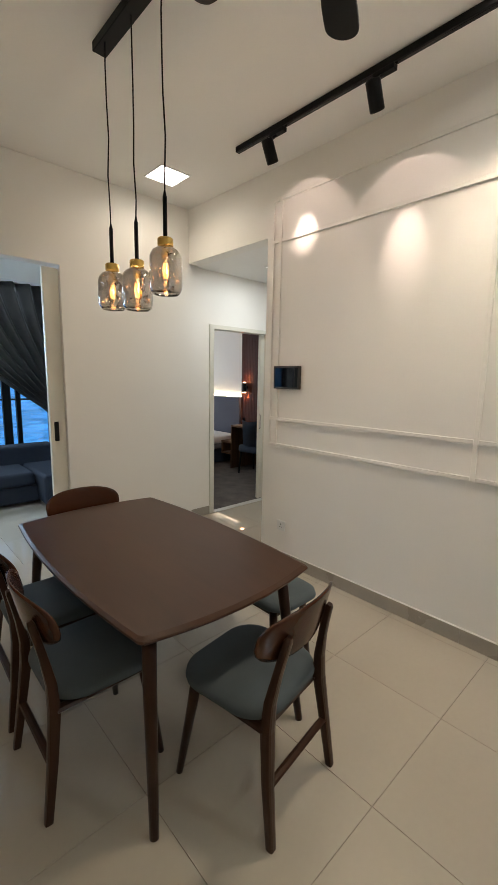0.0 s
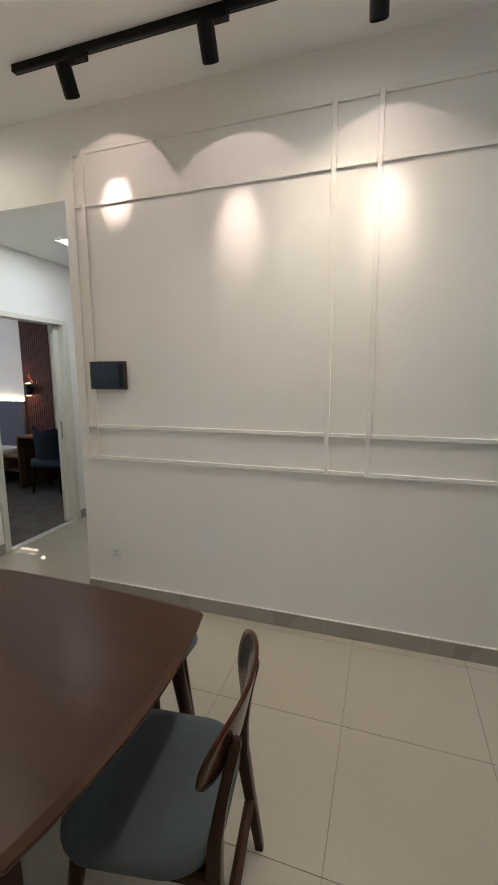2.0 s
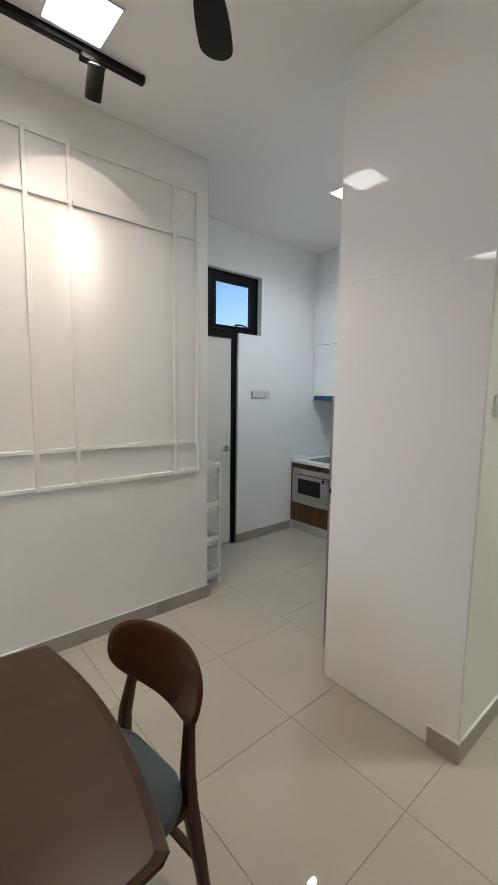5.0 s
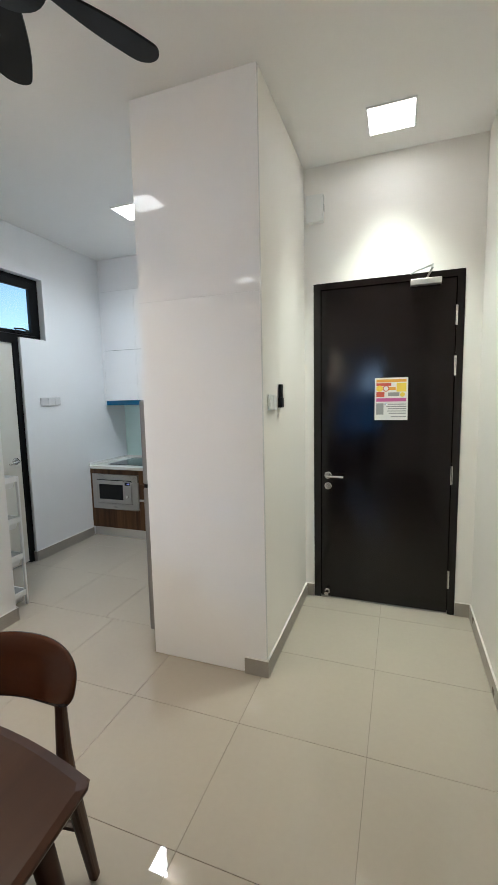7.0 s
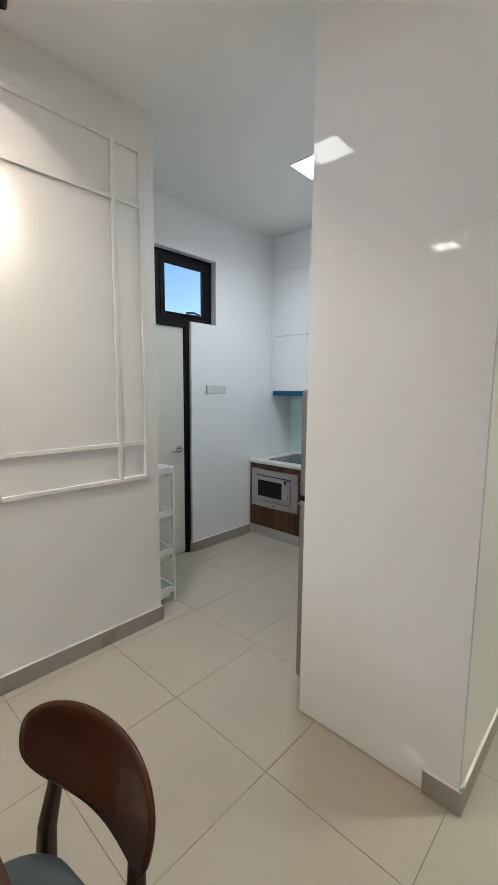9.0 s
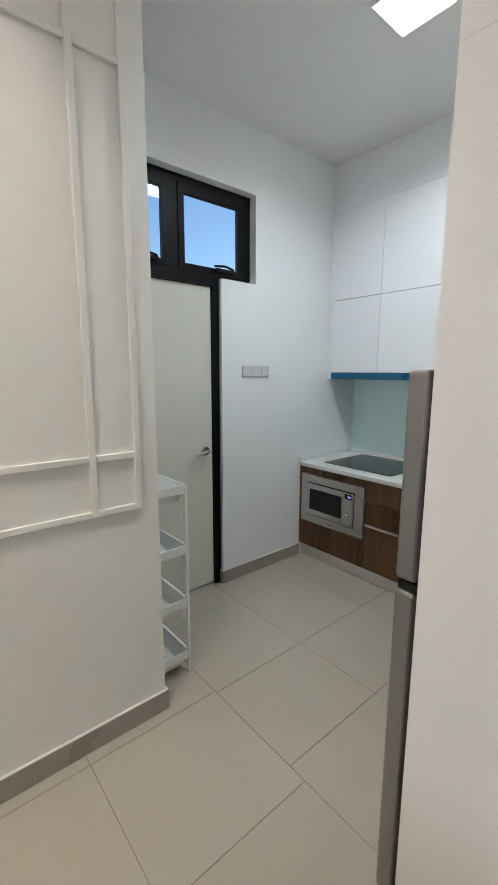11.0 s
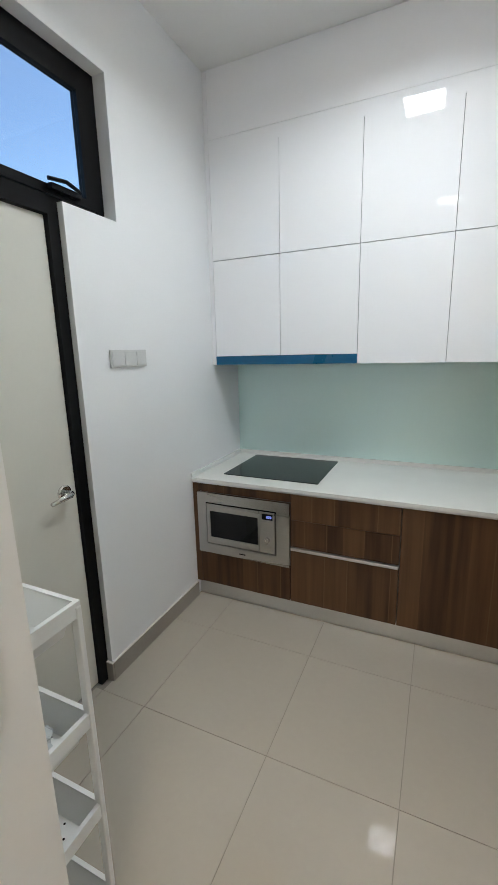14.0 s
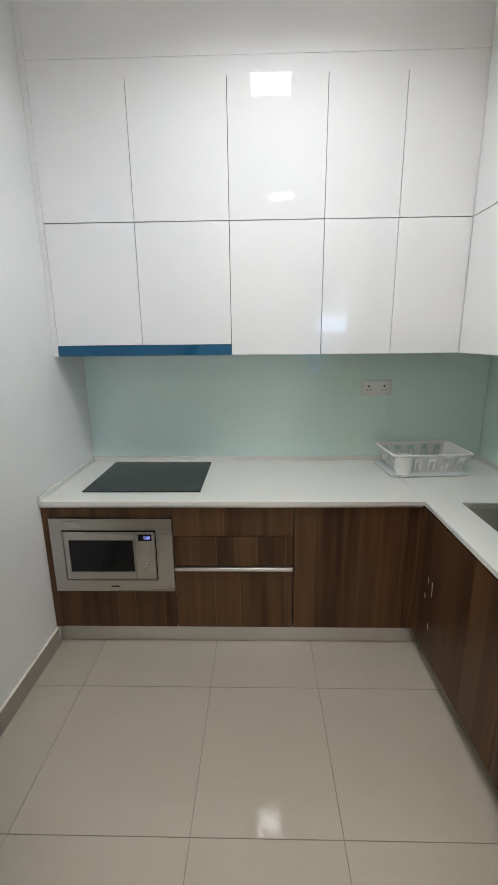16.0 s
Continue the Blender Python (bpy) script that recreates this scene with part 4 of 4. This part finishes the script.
part("keypad", box(-0.211, -0.147, 0.0215, 0.0235, 0.205, 0.268, 0.002, 1), STEEL, cp)
kn = lathe([(0.018, 0.0), (0.017, 0.016), (0.014, 0.018)], 24)
kn.transform(Matrix.Translation((-0.178, 0.022, 0.155)) @ Matrix.Rotation(radians(-90), 4, "X"))
part("knob", kn, CHROME, cp, smooth=False)
part("open_button", box(-0.205, -0.151, 0.0215, 0.024, 0.078, 0.112, 0.002, 1), STEEL, cp)
part("maker_mark", box(-0.03, 0.012, 0.018, 0.0187, 0.024, 0.031), BLACK, mw)

dish = thing("dish_rack", "white plastic dish rack on a pale drip tray", "dish rack", (1.395, -2.60, ZT + oz), 4)
part("tray", slab(rounded(0.47, 0.34, 0.05, 6), [(0.95, 0.001), (1.0, 0.006), (1.0, 0.012), (0.985, 0.012)]), TRAY, dish, "pale translucent drip tray")
o_top, o_bot = rounded(0.44, 0.31, 0.03, 4), rounded(0.36, 0.24, 0.03, 4)
bm = bmesh.new()
rings = [[bm.verts.new((x * k, y * k, z)) for x, y in o_top] for k, z in ((0.985, 0.119), (1.045, 0.119), (1.055, 0.123), (1.045, 0.128), (0.985, 0.128))]
for a, b in zip(rings, rings[1:] + rings[:1]):
    for k in range(len(o_top)):
        bm.faces.new((a[k], a[(k + 1) % len(o_top)], b[(k + 1) % len(o_top)], b[k]))
part("rim", bm, TROLLEY_PLASTIC, dish)
bm = slab(o_bot, [(1.0, 0.012), (1.0, 0.018)])
part("base", bm, TROLLEY_PLASTIC, dish)
def basket_side(p, q, p2, q2, n):
    """A side from the bottom edge p-q to the top edge p2-q2 with n arched slots; none leaves it plain."""
    bm = bmesh.new()
    if not n:
        bm.faces.new([bm.verts.new(c) for c in (p, q, q2, p2)])
        bmesh.ops.solidify(bm, geom=bm.faces[:], thickness=0.003)
        return bm
    P, Q, P2, Q2 = (Vector(a) for a in (p, q, p2, q2))
    def at(f, g):
        return (P.lerp(Q, f)).lerp(P2.lerp(Q2, f), g)
    def quad(f0, f1, g0, g1):
        bm.faces.new([bm.verts.new(at(*c)) for c in ((f0, g0), (f1, g0), (f1, g1), (f0, g1))])
    quad(0, 1, 0.0, 0.16)
    quad(0, 1, 0.84, 1.0)
    s = 1 / n
    quad(0, s * 0.25, 0.16, 0.84)
    quad(1 - s * 0.25, 1, 0.16, 0.84)
    for k in range(n):
        quad(s * (k + 0.38), s * (k + 0.62), 0.16, 0.60)
        if k:
            quad(s * (k - 0.25), s * (k + 0.25), 0.16, 0.84)
    bmesh.ops.solidify(bm, geom=bm.faces[:], thickness=0.003)
    return bm
b, t2 = (0.18, 0.12), (0.22, 0.155)
for (s1, s2), n in ((((-1, -1), (1, -1)), 5), (((-1, 1), (1, 1)), 5), (((-1, -1), (-1, 1)), 0), (((1, -1), (1, 1)), 3)):
    part("basket_side", basket_side((s1[0] * b[0], s1[1] * b[1], 0.016), (s2[0] * b[0], s2[1] * b[1], 0.016), (s1[0] * t2[0], s1[1] * t2[1], 0.125), (s2[0] * t2[0], s2[1] * t2[1], 0.125), n), TROLLEY_PLASTIC, dish)
bm = lathe([(0.040, 0.015), (0.056, 0.118), (0.054, 0.118), (0.034, 0.02)], 24, (0.160, 0.128, 0))
part("cutlery_cup", bm, TROLLEY_PLASTIC, dish, smooth=False)

# ---- yard door and high window in the kitchen ----
yd = tagged(part("door_4", box(3.482, 3.520, -1.229, -0.43, 0.012, 2.112, 0.002), DOOR_CREAM), "closed cream kitchen door in a black frame", "door", kind="structure")
part("door_frame", boxes((3.462, 3.53, -1.283, -1.232, 0.0, 2.166), (3.462, 3.53, -0.427, -0.39, 0.0, 2.166), (3.462, 3.53, -1.232, -0.427, 2.115, 2.166)), BLACK, yd, "black metal door frame")
bm = lathe([(0.033, 0), (0.033, 0.007), (0.027, 0.011)], 24)
bm.transform(Matrix.Translation((3.481, -1.165, 1.012)) @ Matrix.Rotation(radians(-90), 4, "Y"))
part("rosette", bm, CHROME, yd)
part("door_handle", tube([(3.478, -1.165, 1.012), (3.435, -1.165, 1.012), (3.428, -1.155, 1.011), (3.430, -1.06, 1.0)], [0.013, 0.013, 0.0125, 0.009], 12), CHROME, yd, "satin chrome lever handle", smooth=True)
kw = tagged(part("window_1", boxes((3.500, 3.55, -1.586, -1.540, 2.170, 2.748), (3.500, 3.55, -0.43, -0.377, 2.170, 2.748), (3.500, 3.55, -1.540, -0.43, 2.705, 2.748), (3.500, 3.55, -1.540, -0.43, 2.170, 2.20), (3.500, 3.55, -1.0, -0.955, 2.20, 2.705)), BLACK), "black aluminium top-hung window above the kitchen door", "window", kind="structure")
for y0, y1 in ((-1.537, -1.003), (-0.952, -0.433)):
    part("sash", boxes((3.492, 3.527, y0, y0 + 0.062, 2.203, 2.702), (3.492, 3.527, y1 - 0.042, y1, 2.203, 2.702), (3.492, 3.527, y0 + 0.062, y1 - 0.042, 2.647, 2.702), (3.492, 3.527, y0 + 0.062, y1 - 0.042, 2.203, 2.238)), BLACK, kw)
    g = part("pane", box(3.508, 3.512, y0 + 0.061, y1 - 0.041, 2.237, 2.648), PANE, kw)
    g.visible_shadow = False
    part("latch", boxes((3.462, 3.491, (y0 + y1) / 2 - 0.15, (y0 + y1) / 2 + 0.0, 2.215, 2.236)), BLACK, kw)
    part("latch_lever", tube([(3.462, (y0 + y1) / 2 - 0.14, 2.24), (3.447, (y0 + y1) / 2 - 0.06, 2.25), (3.457, (y0 + y1) / 2 + 0.02, 2.243)], 0.008, 8), BLACK, kw)
plate("wall_switch", "grey triple switch plate on the kitchen wall", 3.434, -1.587, 1.562, 0.254, 0.082, -90, 3, GREY_PLASTIC)

# ---- slim storage trolley ----
tr = thing("storage_trolley", "slim white plastic four-tier trolley behind the wall end", "trolley", (2.80, -0.60, 0))
TW, TD = 0.50, 0.205


def basket(low, high):
    """A shallow tub that narrows towards its floor, open at the top."""
    bm = bmesh.new()
    rings = [[bm.verts.new(c) for c in ((k, k, z), (TW - k, k, z), (TW - k, TD - k, z), (k, TD - k, z))] for k, z in ((0.011, high), (0.032, low), (0.0345, low), (0.0135, high))]
    rings[2] = [bm.verts.new((v.co.x, v.co.y, low + 0.0005)) for v in rings[2]]
    for a, b in zip(rings, rings[1:]):
        for k in range(4):
            bm.faces.new((a[k], a[(k + 1) % 4], b[(k + 1) % 4], b[k]))
    bm.faces.new(rings[2])
    bmesh.ops.delete(bm, geom=[v for v in bm.verts if not v.link_faces], context="VERTS")
    return bm


for z in (1.012, 0.70, 0.412, 0.120):
    rim = boxes((0, TW, 0, 0.012, z - 0.040, z), (0, TW, TD - 0.012, TD, z - 0.040, z), (0, 0.012, 0.012, TD - 0.012, z - 0.040, z), (TW - 0.012, TW, 0.012, TD - 0.012, z - 0.040, z))
    tier = part("tier", rim, TROLLEY_PLASTIC, tr)
    low = z - 0.088
    part("basket", basket(low, z - 0.004), TROLLEY_PLASTIC, tier)
    bm = bmesh.new()
    for a in range(15):
        for c in range(5):
            if (a + c) % 2 == 0:
                lathe([(0.0032, 0.0), (0.0032, 0.0012)], 8, (0.055 + a * 0.028, 0.0465 + c * 0.028, low), bm)
    tagged(part("drain_holes", bm, BLACK, tier, "small round drain holes"), kind="stuff")
for x in (0.008, TW - 0.008):
    for y in (0.008, TD - 0.008):
        part("post", box(x - 0.011, x + 0.011, y - 0.008, y + 0.008, 0.0, 1.0, 0.003), TROLLEY_PLASTIC, tr)
bag = thing("plastic_bag", "crumpled pale plastic bag in the trolley", "bag", (2.93, -0.50, 0.6135))
bm = bmesh.new()
bmesh.ops.create_icosphere(bm, subdivisions=3, radius=0.05)
for v in bm.verts:
    k = 1 + 0.45 * noise.noise(v.co * 45) + 0.25 * noise.noise(v.co * 90)
    v.co = Vector((v.co.x * 1.3 * k, v.co.y * k, max(0.0, v.co.z * 0.6 * k + 0.022)))
part("film", bm, TRAY, bag)

# ---- bedroom ----
bed = thing("bed", "made bed with white bedding on a dark base", "bed", (4.35, 6.65, 0))
part("base", box(-0.95, 0.90, -0.88, 0.88, 0.02, 0.26, 0.02), NAVY, bed)
part("mattress", box(-0.95, 0.90, -0.88, 0.88, 0.262, 0.45, 0.05, 3), material("mattress_stripe", (0.28, 0.26, 0.27), 0.8), bed)
part("bedding", box(-0.96, 0.90, -0.90, 0.90, 0.36, 0.50, 0.04, 3), material("white_linen", (0.74, 0.73, 0.72), 0.9, vary=0.05, bump=0.3, bump_scale=20), bed)
hbrd = thing("headboard", "tall grey-blue upholstered headboard panel with a lit top edge", "headboard", (5.27, 6.75, 0))
part("panel", box(-0.03, 0.029, -1.03, 1.0, 0.0, 1.19, 0.006), material("slate_upholstery", (0.11, 0.12, 0.16), 0.85, vary=0.1, bump=0.3, bump_scale=300), hbrd)
part("led_strip", box(-0.012, 0.016, -1.02, 0.99, 1.192, 1.202), LED_STRIP, hbrd, "glowing warm light strip")
slat = thing("slat_panel", "tall reddish-brown ribbed wood wall panel", "wall panel", (5.285, 5.45, 0))
part("backing", box(0.0, 0.014, -0.255, 0.255, 0.0, 2.42), SLAT_WOOD, slat)
for k in range(13):
    y = -0.24 + k * 0.04
    part("slat", box(-0.010, 0.0, y - 0.0165, y + 0.0165, 0.0, 2.42, 0.002, 1), SLAT_WOOD, slat)
sc = thing("wall_lamp", "black cylinder up-and-down wall lamp, lit", "wall lamp", (5.20, 5.54, 1.37))
part("body", tube([(0, 0, -0.085), (0, 0, 0.085)], 0.04, 20), BLACK, sc)
part("bracket", box(0.03, 0.063, -0.02, 0.02, -0.03, 0.03), BLACK, sc)
part("upper_glow", tube([(0, 0, 0.086), (0, 0, 0.090)], 0.03, 16), SCONCE, sc)
part("lower_glow", tube([(0, 0, -0.090), (0, 0, -0.086)], 0.03, 16), SCONCE, sc)
ns = thing("nightstand", "open walnut nightstand shelf beside the bed", "nightstand", (5.05, 5.55, 0))
part("carcass", boxes((-0.22, 0.20, -0.20, 0.18, 0.40, 0.43), (-0.22, 0.20, -0.20, 0.18, 0.20, 0.23), (-0.22, 0.20, -0.20, -0.17, 0.23, 0.40), (-0.22, 0.20, 0.15, 0.18, 0.23, 0.40), (0.17, 0.20, -0.17, 0.15, 0.0, 0.40)), wood("oak_veneer", (0.12, 0.07, 0.04), (0.22, 0.14, 0.085), (1, 0.1, 1)), ns)
desk = thing("desk", "walnut desk with a panel side against the wall", "desk", (5.0, 5.05, 0))
part("desktop", box(-0.30, 0.28, -0.55, 0.27, 0.72, 0.75, 0.002), WALNUT, desk)
part("side_panel", box(-0.30, 0.28, 0.24, 0.27, 0.0, 0.72), WALNUT, desk)
part("side_panel", box(-0.30, 0.28, -0.55, -0.52, 0.0, 0.72), WALNUT, desk)
bc = thing("desk_chair", "navy upholstered chair with dark legs at the desk", "chair", (4.78, 4.765, 0), -80)
part("seat", slab(rounded(0.46, 0.46, 0.08), [(0.96, 0.37), (1, 0.40), (0.97, 0.47)], 0.006), NAVY, bc, smooth=True)
bm = bmesh.new()
rings = []
for k in range(13):
    a = radians(-80 + 160 * k / 12)
    x, y = 0.235 * math.sin(a), 0.06 - 0.285 * math.cos(a)
    hgt = 0.86 + 0.04 * abs(math.sin(a)) - 0.0
    rings.append((x, y, hgt))
g = [[bm.verts.new((x * s * (1 + 0.12 * f), y * s * (1 + 0.06 * f), 0.40 + (h - 0.40) * f)) for f in (0, 0.25, 0.5, 0.75, 1.0)] for s in (1.0,) for x, y, h in rings]
for a, b2 in zip(g, g[1:]):
    for k in range(4):
        bm.faces.new((a[k], b2[k], b2[k + 1], a[k + 1]))
bmesh.ops.solidify(bm, geom=bm.faces[:], thickness=0.05)
part("backrest", bm, NAVY, bc, smooth=True)
for sx in (-1, 1):
    for sy in (-1, 1):
        part("leg", tube([(sx * 0.18, sy * 0.17, 0.39), (sx * 0.20, sy * 0.20, 0.0)], [0.02, 0.012], 10), BLACK, bc)

# ---- living room ----
lw = tagged(part("window_2", boxes((-1.9, 2.56, 6.33, 6.39, 0.45, 0.52), (-1.9, 2.56, 6.33, 6.39, 2.66, 2.72), *[(x - 0.05, x + 0.05, 6.33, 6.39, 0.52, 2.66) for x in (-1.85, -0.4, 1.58)], *[(x - 0.028, x + 0.028, 6.32, 6.38, 0.52, 2.66) for x in (-1.1, 0.6, 1.72)], (-1.9, 2.56, 6.345, 6.375, 1.19, 1.215)), BLACK), "tall living room window with dark frames", "window", kind="structure")
g = part("pane", boxes((-1.9, 2.56, 6.360, 6.364, 0.52, 2.66)), PANE, lw)
g.visible_shadow = False
cur = thing("curtain", "dark grey pleated curtain tied back to one side", "curtain", (0.0, 6.20, 0))
bm = bmesh.new()
nu, nv = 120, 24
grid = []
for i in range(nu + 1):
    u = i / nu
    row = []
    for j in range(nv + 1):
        v = j / nv
        z = 2.72 - 2.12 * v
        # the tie gathers the cloth to the wall at about 1.0 m height
        tie = min(1.0, v / 0.78) ** 1.35
        left = 0.35 + (2.08 - 0.35) * tie
        x = left + (2.52 - left) * u
        y = (0.060 * math.sin(u * 2 * math.pi * 11 + 0.8 * math.sin(3 * v)) + 0.014 * math.sin(u * 2 * math.pi * 22 + 2 * v)) * (1 - 0.35 * tie)
        z -= 0.10 * tie * (1 - u) * 0.5
        row.append(bm.verts.new((x, y, z)))
    grid.append(row)
for i in range(nu):
    for j in range(nv):
        bm.faces.new((grid[i][j], grid[i + 1][j], grid[i + 1][j + 1], grid[i][j + 1]))
bmesh.ops.solidify(bm, geom=bm.faces[:], thickness=0.004)
part("cloth", bm, CURTAIN, cur, smooth=True)
part("track", box(-2.0, 2.55, -0.02, 0.10, 2.72, 2.75), PLASTIC, cur)
sofa = thing("sofa", "low charcoal blue corner sofa under the window", "sofa", (0.9, 5.7, 0))
part("seat_base", box(-1.8, 1.1, -0.45, 0.40, 0.04, 0.24, 0.03, 3), SOFA_BLUE, sofa)
part("seat_cushion", box(-1.8, 0.68, -0.47, 0.20, 0.245, 0.40, 0.04, 3), SOFA_BLUE, sofa)
part("chaise", box(0.70, 1.12, -0.75, 0.20, 0.04, 0.40, 0.04, 3), SOFA_BLUE, sofa)
part("backrest", box(-1.8, 1.12, 0.18, 0.42, 0.24, 0.63, 0.05, 3), SOFA_BLUE, sofa)
for x in (-1.7, 1.0):
    for y in (-0.38, 0.34):
        part("foot", tube([(x, y, 0.0), (x, y, 0.05)], 0.02, 10), BLACK, sofa)

# distant town and hills outside the living room: daylight and haze put into a glow
bd = bpy.data.materials.new("glowing_town_sheet")
bd.use_nodes = True
nt = bd.node_tree
P = nt.nodes["Principled BSDF"]
geo = nt.nodes.new("ShaderNodeNewGeometry")
mp = nt.nodes.new("ShaderNodeMapping")
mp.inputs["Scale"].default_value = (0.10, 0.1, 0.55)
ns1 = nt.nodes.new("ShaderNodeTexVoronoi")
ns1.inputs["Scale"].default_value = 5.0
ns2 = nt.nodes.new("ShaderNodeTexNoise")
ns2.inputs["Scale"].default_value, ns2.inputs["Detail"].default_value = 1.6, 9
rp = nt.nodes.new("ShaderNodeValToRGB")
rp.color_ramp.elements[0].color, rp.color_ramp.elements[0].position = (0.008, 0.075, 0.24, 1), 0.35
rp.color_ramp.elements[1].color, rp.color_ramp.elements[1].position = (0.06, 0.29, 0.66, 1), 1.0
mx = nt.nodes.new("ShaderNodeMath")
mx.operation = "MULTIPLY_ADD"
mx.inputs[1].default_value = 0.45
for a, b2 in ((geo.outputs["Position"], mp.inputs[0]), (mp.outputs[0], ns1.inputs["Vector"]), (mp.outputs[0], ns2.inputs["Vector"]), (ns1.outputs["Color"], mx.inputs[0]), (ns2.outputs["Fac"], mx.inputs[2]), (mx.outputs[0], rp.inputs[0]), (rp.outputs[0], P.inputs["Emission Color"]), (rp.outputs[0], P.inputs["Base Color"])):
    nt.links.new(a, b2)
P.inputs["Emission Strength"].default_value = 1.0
structure("backdrop", boxes((-120, 160, 90, 90.2, -60, 16)), bd, "glowing sheet coloured as a hazy blue town and hills", "backdrop")

# ---- floor tiles, each a piece of the floor ----
tile_meshes = {}


def tile(x0, x1, y0, y1):
    g = 0.0012
    w, d = round(x1 - x0 - 2 * g, 3), round(y1 - y0 - 2 * g, 3)
    if w < 0.02 or d < 0.02:
        return
    me = tile_meshes.get((w, d))
    if me is None:
        bm = bmesh.new()
        v = add_box(bm, -w / 2, w / 2, -d / 2, d / 2, -0.009, 0.0)
        bmesh.ops.bevel(bm, geom=[e for e in bm.edges if e.verts[0].co.z > -0.001 and e.verts[1].co.z > -0.001], offset=0.0008, segments=1, affect="EDGES")
        me = bpy.data.meshes.new("floor_tile")
        bm.to_mesh(me)
        bm.free()
        me.materials.append(TILE)
        tile_meshes[(w, d)] = me
    ob = new("floor_tile", me)
    ob.location = ((x0 + x1) / 2, (y0 + y1) / 2, 0.0)
    ob.parent = floor


X_MAIN = (WX, 0.2, 0.8, 1.4, 2.003, 2.60, FX)
Y_MAIN = (-0.612, 0.0, 0.603, 1.204, 1.80, 2.40, 3.0, NY)
for a, b in zip(X_MAIN, X_MAIN[1:]):
    for c, e in zip(Y_MAIN, Y_MAIN[1:]):
        if a > 2.5 and c < -0.5:
            continue
        tile(a, b, c, e)
for a, b in zip(X_MAIN[:4], X_MAIN[1:4]):
    for c, e in ((-1.21, -0.612), (-1.40, -1.21)):
        if b < 0.9:
            tile(a, min(b, 0.8), c, e)
X_K = (0.95, 1.49, 2.083, 2.585, 3.19, 3.436)
for a, b in zip(X_K, X_K[1:]):
    for c, e in ((-2.41, -1.815), (-1.815, -1.21), (-1.21, -0.612)):
        tile(a, b, c, e)
tile(2.60, 3.19, -0.612, 0.0)
tile(3.19, 3.48, -0.612, 0.0)
tile(3.436, 3.48, -1.21, -0.612)
for a, b in zip((FX, 3.2, 3.8, 4.4, 5.0), (3.2, 3.8, 4.4, 5.0)):
    for c, e in ((2.4, 3.0), (3.0, 3.64)):
        tile(a, b, c, e)
for k in range(8):
    for j in range(5):
        tile(-2.0 + 0.6 * k, min(2.6, -1.4 + 0.6 * k), 3.6 + 0.6 * j, min(4.2 + 0.6 * j, 6.3))
